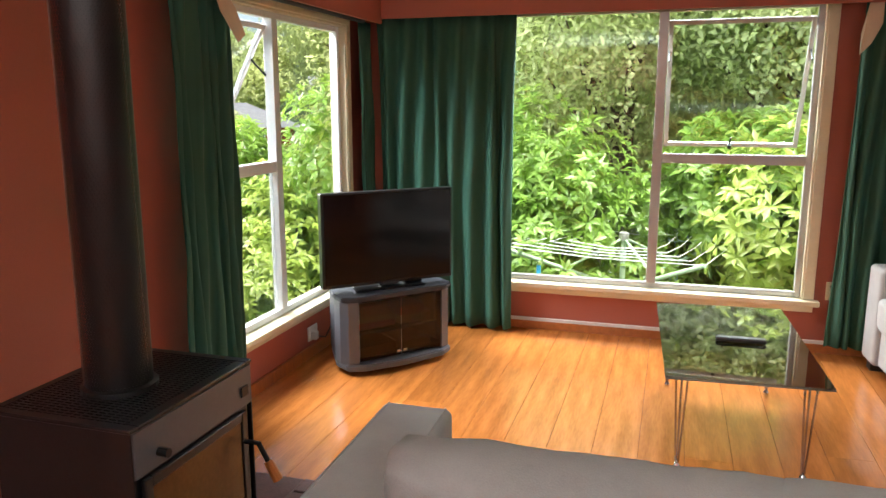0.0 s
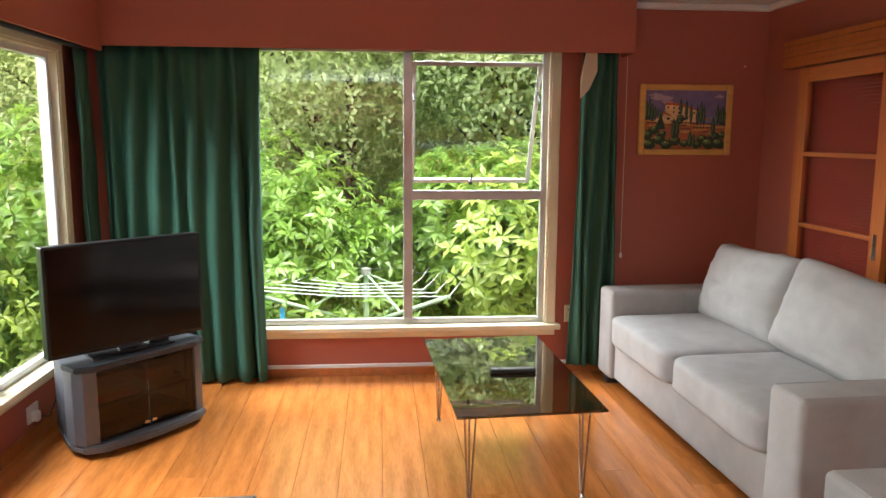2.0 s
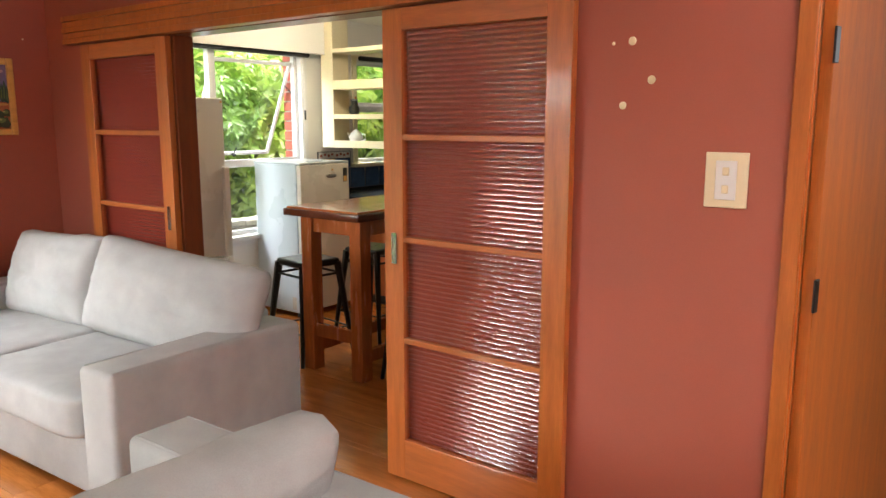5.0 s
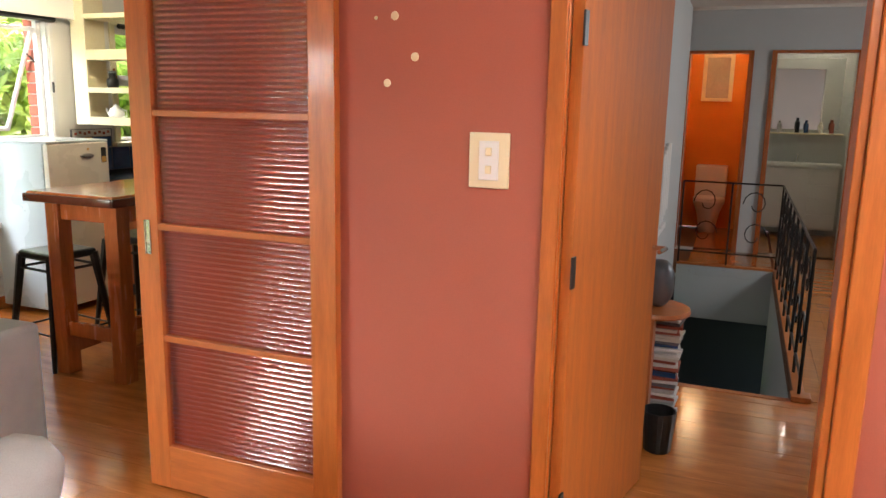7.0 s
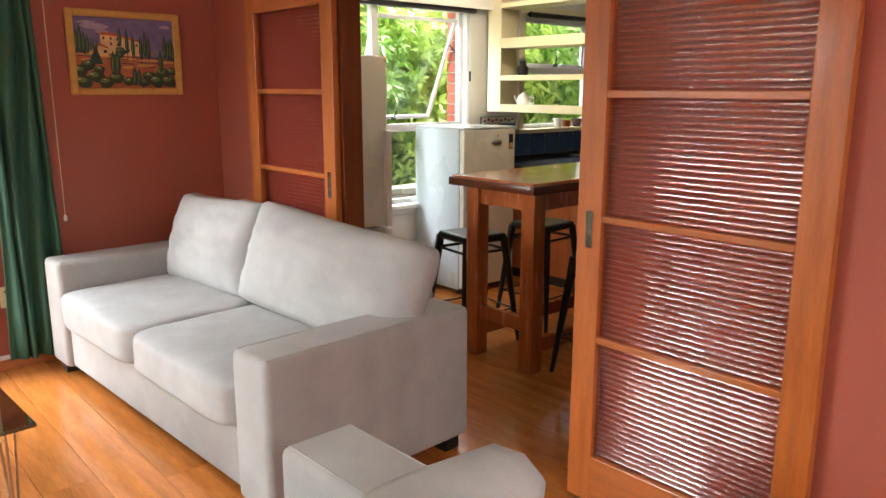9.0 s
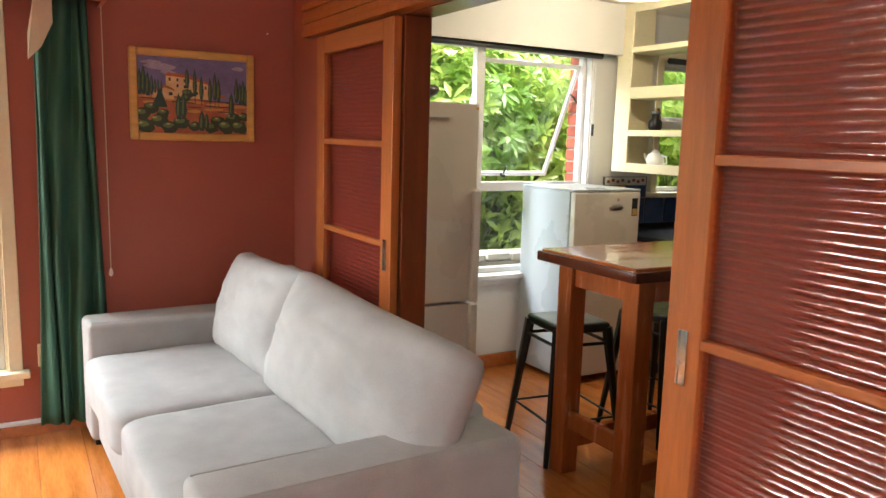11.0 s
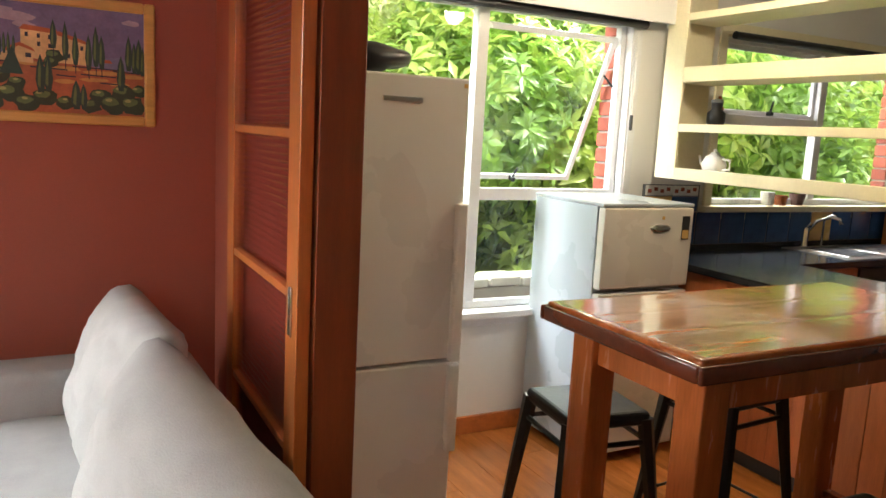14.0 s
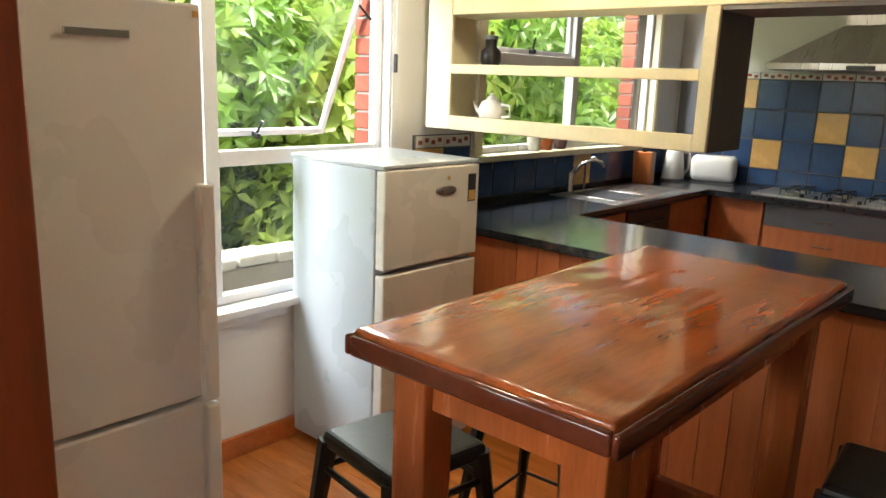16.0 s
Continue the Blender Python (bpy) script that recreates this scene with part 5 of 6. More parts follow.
part("jar_lid", lathe([(0.03, 0.12), (0.03, 0.135), (0.008, 0.14)], 16), "tvgrey", lan)
bk = thing("bottle", "small dark bottle on the shelf", "bottle", at=(5.90, 5.68, 1.5855))
part("bottle_body", lathe([(0.022, 0), (0.022, 0.10), (0.009, 0.13), (0.009, 0.16)], 12), "barleg", bk, smooth=True)

# bench clutter
ts2 = thing("toaster", "rounded white toaster on the worktop", "toaster", at=(8.30, 5.58, 0.9005), rz=-72)
part("toaster_body", box((-0.15, -0.085, 0.012), (0.15, 0.085, 0.19), 0.045, 5), "whitep", ts2, smooth=True)
part("toaster_slot", box((-0.11, -0.035, 0.1895), (0.11, -0.015, 0.1915)), "black", ts2)
part("toaster_slot", box((-0.11, 0.015, 0.1895), (0.11, 0.035, 0.1915)), "black", ts2)
part("toaster_base", box((-0.14, -0.075, 0.0), (0.14, 0.075, 0.0115)), "tvgrey", ts2)
kt = thing("electric_kettle", "white electric jug kettle near the corner", "kettle", at=(8.16, 5.81, 0.9005))
part("jug", lathe([(0.075, 0.015), (0.078, 0.03), (0.06, 0.19), (0.055, 0.21), (0.03, 0.22)], 20), "whitep", kt, smooth=True)
part("kettle_base", lathe([(0.085, 0), (0.085, 0.014)], 20), "tvgrey", kt)
part("kettle_handle", tube([(0.05, -0.03, 0.20), (0.10, -0.06, 0.19), (0.11, -0.065, 0.08), (0.07, -0.04, 0.04)], 0.011, 8), "whitep", kt)
kb = thing("knife_block", "wooden knife block with black handles", "knife block", at=(7.82, 5.86, 0.9005), rz=10)
part("block", box((-0.05, -0.06, 0), (0.05, 0.06, 0.21), 0.006), "timber", kb)
for i in range(3):
    part("knife_handle", box((-0.03 + i * 0.03, -0.012, 0.2105), (-0.018 + i * 0.03, 0.012, 0.30), 0.004), "black", kb)
for x, nm, lab in ((6.40, "clear_jar", "clear glass jar on the window sill"), (6.50, "clear_jar", "small clear jar on the window sill")):
    j = thing(nm, lab, "jar", at=(x, 5.98, 1.1545))
    part("jar_body", lathe([(0.03, 0), (0.035, 0.01), (0.035, 0.10), (0.028, 0.12)], 14), "pane", j)
for x, h, m2, nm, lab in ((6.70, 0.08, "whitep", "cup", "white cup on the window sill"), (6.82, 0.06, "barleg", "pot", "small brown pot on the window sill")):
    j = thing(nm, lab, nm, at=(x, 5.98, 1.1545))
    part("cup_body", lathe([(0.035, 0), (0.042, h), (0.036, h), (0.03, 0.01)], 16), m2, j)
plant = thing("pot_plant", "small spiky plant in a pot on the sill", "plant", at=(6.98, 5.99, 1.1545))
part("plant_pot", lathe([(0.035, 0), (0.05, 0.07), (0.044, 0.07), (0.03, 0.01)], 16), "paver", plant)
t = bmesh.new()
for k in range(16):
    a, s = k * 2.4, 0.05 + 0.07 * ((k * 7) % 5) / 5
    d = Vector((math.cos(a), math.sin(a), 0))
    p = [Vector((0, 0, 0.06)), d * s * 0.5 + Vector((0, 0, 0.13)), d * s + Vector((0, 0, 0.14))]
    w = d.cross(Vector((0, 0, 1))) * 0.008
    vs = [t.verts.new(q) for q in (p[0] - w, p[0] + w, p[1] + w, p[2], p[1] - w)]
    t.faces.new(vs)
part("leaves", t, "leaf", plant)
for a, b, lab in (((8.448, 5.245, 1.13), (8.454, 5.345, 1.19), "white double outlet on a yellow tile"), ((8.448, 5.59, 1.11), (8.454, 5.65, 1.20), "white outlet near the corner")):
    o = thing("power_outlet", lab, "outlet", "power outlets")
    part("plate", box((a[0] - 0.006, a[1], a[2]), (b[0] - 0.008, b[1], b[2]), 0.002), "whitep", o)
o = thing("power_outlet", "grey outlet on the tiles beside the fridge", "outlet", "power outlets")
part("plate", box((5.84, 5.938, 1.09), (5.95, 5.949, 1.17), 0.003), "whitep", o)

# kitchen pendant
lamp = thing("ceiling_light", "drum ceiling light with a pierced metal shade", "lamp", at=(5.05, 5.02, 0))
part("canopy", lathe([(0.07, H - 0.02), (0.07, H - 0.002)], 20), "chrome", lamp)
shade = bmesh.new()
for k in range(40):
    a0, a1 = 2 * math.pi * k / 40, 2 * math.pi * (k + 0.55) / 40
    for (z0, z1) in ((2.29, 2.335), (2.345, 2.39)):
        b0 = a0 + (0.06 if z0 > 2.3 else 0)
        b1 = a1 + (0.06 if z0 > 2.3 else 0)
        vs = [shade.verts.new((0.165 * math.cos(b0), 0.165 * math.sin(b0), z0)), shade.verts.new((0.165 * math.cos(b1), 0.165 * math.sin(b1), z0 + 0.01)),
              shade.verts.new((0.165 * math.cos(b1 + 0.03), 0.165 * math.sin(b1 + 0.03), z1)), shade.verts.new((0.165 * math.cos(b0 + 0.03), 0.165 * math.sin(b0 + 0.03), z1 - 0.01))]
        shade.faces.new(vs)
part("shade", shade, mat("bronze_leafwork", (0.45, 0.33, 0.16), 0.35, metal=0.8), lamp, "pierced bronze leafwork")
part("diffuser", lathe([(0.15, 2.285), (0.158, 2.29), (0.158, 2.39), (0.15, 2.395)], 32), glow("warm_diffuser", (1.0, 0.86, 0.6), 0.45), lamp, "glowing cream diffuser")
bulb("kitchen_bulb", (5.05, 5.02, 2.2), 10, (1.0, 0.85, 0.62))

# ---- hall ----
structure("stair_floor", box((5.5, 0.6, -2.41), (9.1, 1.7, -2.4)), "gap", "dark floor at the foot of the stairs")
structure("stair_side", box((5.5, 0.64, -2.4), (9.06, 0.68, -0.02)), "hall", "grey side wall of the stairwell")
structure("stair_end", box((9.06, 0.68, -0.56), (9.10, 1.58, -0.02)), "hall", "white end wall of the stairwell")
# charcoal backing: the darkness of the unlit lower floor is put into its colour
structure("stair_lower_wall", box((9.7, 0.5, -2.4), (9.74, 1.9, -0.3)), "tvdark", "charcoal wall standing in for the unlit space below the stairs")
structure("stair_lower_ceiling", box((9.101, 0.5, -0.60), (9.699, 1.9, -0.56)), "tvdark", "charcoal ceiling standing in for the unlit space below the landing")
structure("stair_near", box((5.46, 0.68, -2.4), (5.50, 1.58, -0.13)), "hall", "wall under the landing")
for i in range(12):
    structure("stair_tread", box((5.55 + i * 0.25, 0.681, -0.2 - i * 0.18), (5.83 + i * 0.25, 1.579, -0.16 - i * 0.18), 0.004), "gap", "dark carpeted stair tread")
rl = thing("stair_railing", "black wrought iron railing round the stairwell", "railing")


def rail(p, q, z0, z1):
    p, q = Vector((*p, 0)), Vector((*q, 0))
    for z in (z0, z1):
        part("rail_bar", tube([p + Vector((0, 0, z)), q + Vector((0, 0, z))], 0.009, 6), "iron", rl)
    n2 = max(1, round((q - p).length / 0.45))
    for i in range(n2 + 1):
        c = p + (q - p) * i / n2
        part("rail_post", tube([c + Vector((0, 0, 0.0)), c + Vector((0, 0, z1))], 0.010, 6), "iron", rl)
    for i in range(n2):
        c = p + (q - p) * (i + 0.5) / n2
        d = (q - p).normalized()
        for zc, s in ((z0 + (z1 - z0) * 0.72, 1), (z0 + (z1 - z0) * 0.28, -1)):
            pts = [c + d * (0.12 * math.cos(a) * s * (1 - a / 9)) + Vector((0, 0, zc + 0.14 * math.sin(a) * (1 - a / 9))) for a in [k * 0.5 for k in range(13)]]
            part("scroll", tube(pts, 0.006, 5), "iron", rl)


rail((5.52, 0.66), (9.08, 0.66), 0.12, 0.82)
rail((9.08, 0.66), (9.08, 1.57), 0.12, 0.82)
part("newel_base", box((5.46, 0.60, 0.0), (5.56, 0.70, 0.03), 0.004), "timber", rl)
structure("landing_trim", frame_bars([((5.45, 0.70, -0.03), (5.5, 1.58, 0.003)), ((5.5, 0.62, -0.03), (9.12, 0.679, 0.003)), ((9.061, 0.68, -0.03), (9.12, 1.58, 0.003))]), "timber", "timber edge round the stairwell")
for a0, a1 in ((1.08, 1.66), (0.07, 0.81)):
    structure("hall_architrave", frame_bars([((9.86, a0 - 0.05, 0), (9.899, a0, 2.13)), ((9.86, a1, 0), (9.899, a1 + 0.05 if a1 < 1 else a1 + 0.012, 2.13)), ((9.86, a0, 2.10), (9.899, a1, 2.13))]), "barleg", "dark timber architrave")
structure("wall_toilet", box((11.6, 0.9, 0), (11.7, 1.8, 2.6)), "orange", "orange toilet wall")
structure("wall_toilet_side", box((10.001, 1.75, 0), (11.6, 1.8, 2.6)), "orange", "orange toilet wall")
structure("wall_toilet_side", box((10.001, 0.94, 0), (11.6, 0.98, 2.6)), "orange", "orange toilet wall")
structure("wall_bathroom", box((11.6, -0.4, 0), (11.7, 0.899, 2.6)), "hall", "pale bathroom wall")
structure("wall_bathroom_side", box((10.001, 0.899, 0), (11.6, 0.939, 2.6)), "hall", "pale bathroom wall")
structure("wall_bathroom_side", box((10.001, -0.44, 0), (11.6, -0.4, 2.6)), "cream", "cream bathroom wall")
structure("toilet_window", frame_bars([((11.56, 1.24, 1.62), (11.599, 1.29, 2.2)), ((11.56, 1.56, 1.62), (11.599, 1.61, 2.2)), ((11.56, 1.29, 1.62), (11.599, 1.56, 1.66)), ((11.56, 1.29, 2.16), (11.599, 1.56, 2.2))]), "cream", "cream framed toilet window")
structure("toilet_window_pane", box((11.585, 1.29, 1.66), (11.598, 1.56, 2.16)), "concrete", "frosted pane of the toilet window")
structure("dado_strip", box((11.585, 0.99, 1.40), (11.599, 1.74, 1.42)), "orange", "thin strip across the toilet wall")
wc = thing("toilet", "white toilet with a round bowl and cistern", "toilet", at=(11.35, 1.40, 0))
part("cistern", box((0.05, -0.19, 0.42), (0.24, 0.19, 0.82), 0.02, 3), "whitep", wc)
part("bowl", lathe([(0.10, 0), (0.11, 0.10), (0.14, 0.25), (0.19, 0.38), (0.19, 0.41), (0.15, 0.41)], 24, (-0.12, 0, 0)), "whitep", wc, smooth=True)
part("seat_lid", lathe([(0.19, 0.412), (0.195, 0.42), (0.18, 0.44), (0.02, 0.445)], 24, (-0.12, 0, 0)), "whitep", wc)
bulb("toilet_bulb", (10.7, 1.38, 2.3), 3, (1.0, 0.70, 0.35))
vn = thing("vanity", "white bathroom vanity with four drawers", "vanity", at=(11.3, 0.38, 0))
part("cabinet", box((0.02, -0.42, 0.10), (0.29, 0.42, 0.85), 0.004), "whitep", vn)
part("basin_top", box((-0.02, -0.44, 0.851), (0.29, 0.44, 0.90), 0.012), "whitep", vn)
for i in range(4):
    part("drawer", box((0.0, -0.40, 0.12 + i * 0.18), (0.019, -0.10, 0.29 + i * 0.18), 0.003), "whitep", vn)
part("cabinet_door", box((0.0, -0.09, 0.12), (0.019, 0.40, 0.84), 0.003), "whitep", vn)
part("basin_tap", tube([(0.2, 0.05, 0.9), (0.2, 0.05, 0.98), (0.10, 0.05, 1.0)], 0.012, 8), "chrome", vn)
sf = thing("bathroom_shelf", "cream shelf under the bathroom mirror", "shelf")
part("shelf_board", box((11.46, -0.05, 1.24), (11.599, 0.78, 1.26), 0.003), "cream", sf)
mr = thing("bathroom_mirror", "large frameless bathroom mirror", "mirror")
part("mirror_glass", box((11.59, 0.0, 1.30), (11.599, 0.75, 2.15)), mat("mirror", (0.9, 0.9, 0.9), 0.03, metal=1.0, var=0, bump=0, rvar=0), mr)
for i, (yy, h, m2, lab) in enumerate(((0.08, 0.16, "brickred", "red bottle on the shelf"), (0.20, 0.13, "fridge", "pale bottle on the shelf"), (0.36, 0.15, "bluetile", "blue bottle on the shelf"), (0.46, 0.18, "black", "dark bottle on the shelf"), (0.66, 0.14, "steel", "grey can on the shelf"))):
    o = thing("toiletry_bottle", lab, "bottle", "toiletries", at=(11.52, yy, 1.2605))
    part("bottle_body", lathe([(0.026, 0), (0.026, h * 0.7), (0.012, h * 0.8), (0.012, h)], 12), m2, o)
bulb("bathroom_bulb", (10.8, 0.3, 2.35), 1.8, (1.0, 0.9, 0.72))
lm = thing("bathroom_light", "round glowing bathroom ceiling light", "lamp", at=(11.2, 0.45, 0))
part("globe", lathe([(0.05, 2.52), (0.12, 2.50), (0.13, 2.46), (0.08, 2.41), (0.02, 2.40)], 24), glow("bathroom_glow", (1.0, 0.85, 0.6), 1.2), lm, smooth=True)
# added fill lamp in front of the plain south wall, only to brighten the hall
window_light("hall_daylight", (7.0, -1.9, 2.0), (7.0, 1.0, 0.4), 2.4, 1.2, 17)

# things by the hall door
rtb = thing("side_table", "small round-topped side table in the hall", "table", at=(4.80, 1.385, 0))
part("table_top", lathe([(0.17, 0.585), (0.175, 0.595), (0.17, 0.61)], 28), "timber_h", rtb)
part("pedestal", box((-0.10, -0.02, 0.0), (0.02, 0.06, 0.584), 0.003), "cab", rtb)
toy = tagged(part("plush_toy", None or (lambda t: t)(puff(0.13, 0.13, 0.22, 0.02, 3, 8, 2.6)), "tvgrey", None, "grey and white soft toy sitting on the side table", "", True), "", "soft toy")
toy.location = (4.83, 1.37, 0.722)
mg = thing("magazine_stack", "tall untidy stack of magazines on the floor", "magazines", at=(4.98, 1.36, 0))
rm = random.Random(4)
for i in range(34):
    t = box((-0.075, -0.10, i * 0.0165), (0.075, 0.10, i * 0.0165 + 0.014), 0.001)
    t.transform(Matrix.Translation((rm.uniform(-0.012, 0.012), rm.uniform(-0.012, 0.012), 0.0)) @ Matrix.Rotation(rm.uniform(-0.12, 0.12), 4, "Z"))
    part("magazine", t, rm.choice(("whitep", "fridge", "hall", "tvgrey", "brickred", "bluetile", "whitep")), mg)
bn = thing("waste_bin", "small black round bin in the hall", "bin", at=(4.58, 1.30, 0))
part("bin_body", lathe([(0.06, 0.001), (0.075, 0.19), (0.07, 0.19), (0.057, 0.01)], 20), "black", bn)
wr = thing("wall_candles", "row of long white candles on a wall rack", "candle")
for i in range(4):
    part("candle", tube([(6.5 + i * 0.13, 1.55, 0.72 + 0.03 * i), (6.5 + i * 0.13, 1.55, 1.22 + 0.02 * i)], 0.022, 10), "whitep", wr)
part("rack", box((6.45, 1.54, 0.66), (6.98, 1.579, 0.70), 0.002), "whitep", wr)
cs = thing("coat_stand", "black metal stand at the hall's edge", "stand", at=(9.6, -0.55, 0))
part("stand_pole", tube([(0, 0, 0.0), (0, 0, 1.0)], 0.012, 8), "iron", cs)
for z in (0.25, 0.6, 0.95):
    part("stand_ring", lathe([(0.12, z), (0.12, z + 0.012)], 20), "iron", cs)

# ---- outside ----
def ground_height(x, y):
    d = math.hypot(x - 2, y - 3)
    z = -2.2
    if y > 10:
        z += min((y - 10) * 0.22, 1.6)
    if x > 4 and y > 6:
        z += 0.35 * min(max(x - 4, 0), 3)
    if x < -14:
        z += max(-1.2, (x + 14) * 0.08)
    if d > 60:
        z += (d - 60) * 0.10
    return z


t = bmesh.new()
ticks = [-900, -500, -250, -150, -100, -70, -50, -38, -28, -22, -16, -12, -9, -6, -3, 0, 3, 6, 8, 10, 12, 14, 17, 20, 26, 34, 45, 60, 80, 110, 150, 250, 500, 900]
rows = [[t.verts.new((x, y, ground_height(x, y) if max(abs(x), abs(y)) < 200 else 18)) for x in ticks] for y in ticks]
for p, q in zip(rows, rows[1:]):
    for i in range(len(ticks) - 1):
        t.faces.new((p[i], p[i + 1], q[i + 1], q[i]))
structure("ground", t, "grass", "sloping garden ground covered in low growth", smooth=True)

rng = np.random.RandomState(5)


def leaf_mesh(name, tips, dirs, length, width, per, spread, droop=0.25, seed=1):
    """Whorls of pointed, folded leaves at the tips."""
    r = np.random.RandomState(seed)
    n = len(tips) * per
    base = np.repeat(tips, per, 0)
    ax = np.repeat(dirs, per, 0)
    ref = np.tile([0.3, 0.2, 0.93], (n, 1))
    u = np.cross(ax, ref)
    u /= np.linalg.norm(u, axis=1)[:, None] + 1e-9
    w = np.cross(ax, u)
    ang = (np.tile(np.arange(per), len(tips)) / per * 2 * np.pi + r.uniform(-0.35, 0.35, n))[:, None]
    out = u * np.cos(ang) + w * np.sin(ang)
    tilt = r.uniform(spread[0], spread[1], n)[:, None]
    d = out * np.cos(tilt) + ax * np.sin(tilt)
    d[:, 2] -= droop * r.uniform(0.3, 1.0, n)
    d /= np.linalg.norm(d, axis=1)[:, None]
    side = np.cross(d, ax)
    side /= np.linalg.norm(side, axis=1)[:, None] + 1e-9
    up = np.cross(side, d)
    L = (length * r.uniform(0.65, 1.15, n))[:, None]
    Wd = (width * r.uniform(0.8, 1.2, n))[:, None]
    a = base + d * L * 0.08
    m1 = base + d * L * 0.55 - up * L * 0.02
    tip = base + d * L - up * L * 0.16
    l1 = base + d * L * 0.50 + side * Wd * 0.5 + up * Wd * 0.22
    r1 = base + d * L * 0.50 - side * Wd * 0.5 + up * Wd * 0.22
    v = np.stack([a, l1, m1, r1, tip], 1).reshape(-1, 3)
    k = np.arange(n)[:, None] * 5
    f = np.concatenate([k + [0, 2, 1], k + [0, 3, 2], k + [1, 2, 4], k + [2, 3, 4]], 1).reshape(-1, 3)
    me = bpy.data.meshes.new(name)
    me.vertices.add(len(v))
    me.vertices.foreach_set("co", v.ravel())
    me.loops.add(len(f) * 3)
    me.loops.foreach_set("vertex_index", f.ravel().astype(np.int32))
    me.polygons.add(len(f))
    me.polygons.foreach_set("loop_start", (np.arange(len(f)) * 3).astype(np.int32))
    me.update(calc_edges=True)
    me.validate()
    return me


def crown_points(n, radius, height, seed, lobes=7):
    """Tips on the skins of several overlapping lobes, and the ways they point."""
    r = np.random.RandomState(seed)
    c = r.uniform(-0.6, 0.6, (lobes, 3)) * [radius, radius, height * 0.5] + [0, 0, height * 0.55]
    s = r.uniform(0.45, 0.75, lobes)
    pick = r.randint(0, lobes, n)
    d = r.normal(size=(n, 3))
    d /= np.linalg.norm(d, axis=1)[:, None]
    rad = s[pick] * r.uniform(0.55, 1.08, n)
    p = c[pick] + d * rad[:, None] * [radius, radius, height * 0.45]
    d[:, 2] += 0.55
    d /= np.linalg.norm(d, axis=1)[:, None]
    keep = p[:, 2] > 0.02
    return p[keep], d[keep]


def plant_kind(name, label, category, group, radius, height, tips, length, width, per, material, seed, spread=(0.0, 0.9), droop=0.25, trunk=0.05):
    g = tagged(new(name), label, category, group)
    p, d = crown_points(tips, radius, height, seed)
    me = leaf_mesh(name + "_leaves", p, d, length, width, per, spread, droop, seed)
    me.materials.append(M[material])
    o = new("crown", me)
    o.parent = g
    r = random.Random(seed)
    t = tube([(0, 0, -0.4), (0.03, 0.02, height * 0.35), (-0.02, 0.04, height * 0.75)], trunk, 8, r2=trunk * 0.35)
    for i in range(9):
        k = p[r.randrange(len(p))]
        z = height * r.uniform(0.1, 0.5)
        tube([(0, 0, z), (k[0] * 0.5, k[1] * 0.5, (z + k[2]) / 2 + 0.05), tuple(k)], trunk * 0.45, 5, bm=t, r2=trunk * 0.08)
    part("trunk", t, "bark", g)
    return g


kinds = {
    "laurel": plant_kind("laurel_bush", "large-leaved green laurel bush", "bush", "laurel bushes", 1.25, 3.4, 1700, 0.155, 0.047, 8, "leaf", 11),
    "laurel2": plant_kind("laurel_bush", "dense glossy laurel bush", "bush", "laurel bushes", 1.2, 3.1, 1700, 0.145, 0.048, 8, "leaf", 12),
    "lime": plant_kind("young_bush", "bush with bright lime-green young leaves", "bush", "lime bushes", 0.9, 3.2, 1000, 0.165, 0.055, 7, "leaf_lime", 13),
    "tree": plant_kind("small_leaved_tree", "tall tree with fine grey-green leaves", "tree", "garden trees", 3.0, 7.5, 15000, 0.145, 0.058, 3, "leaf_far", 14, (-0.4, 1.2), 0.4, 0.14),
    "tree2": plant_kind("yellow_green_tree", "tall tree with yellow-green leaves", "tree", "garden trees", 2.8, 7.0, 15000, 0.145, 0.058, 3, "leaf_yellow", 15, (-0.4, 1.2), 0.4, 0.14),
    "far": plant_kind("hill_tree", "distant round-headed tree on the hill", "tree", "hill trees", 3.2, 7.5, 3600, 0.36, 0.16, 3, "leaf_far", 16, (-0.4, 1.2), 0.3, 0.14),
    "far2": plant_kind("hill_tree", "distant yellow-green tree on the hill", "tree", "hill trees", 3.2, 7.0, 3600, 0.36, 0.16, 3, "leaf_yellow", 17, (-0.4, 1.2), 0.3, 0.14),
}
first = {}


def plant(kind, x, y, z, rz=0, s=1.0):
    src = kinds[kind]
    m = pose(x, y, z, 0, 0, rz)
    if kind not in first:
        first[kind] = True
        src.scale = (s, s, s)
        src.matrix_world = m @ Matrix.Diagonal((s, s, s, 1))
        return
    src_scale = src.scale.copy()
    c = copy_thing(src, m)
    c.scale = (s, s, s)


rg = random.Random(21)
# hedge beyond the clothesline
for i, x in enumerate((-3.6, -2.2, -0.9, 0.4, 1.3, 2.4)):
    plant("laurel" if i % 2 else "laurel2", x, 9.6 + rg.uniform(-0.3, 0.5), -2.0, rg.uniform(0, 360), rg.uniform(0.95, 1.12))
for x, y, s in ((2.6, 8.4, 0.95), (3.2, 9.0, 1.05), (2.1, 9.3, 0.8), (-3.0, 8.8, 0.9)):
    plant("lime", x, y, -2.0, rg.uniform(0, 360), s)
# close growth outside the kitchen
for i, (x, y) in enumerate(((4.2, 8.3), (5.2, 8.0), (6.3, 8.2), (7.4, 8.1), (8.5, 8.3), (9.6, 8.6), (10.8, 8.8), (12.0, 9.2))):
    plant(("lime", "laurel", "lime")[i % 3], x, y, -1.3, rg.uniform(0, 360), rg.uniform(1.05, 1.2))
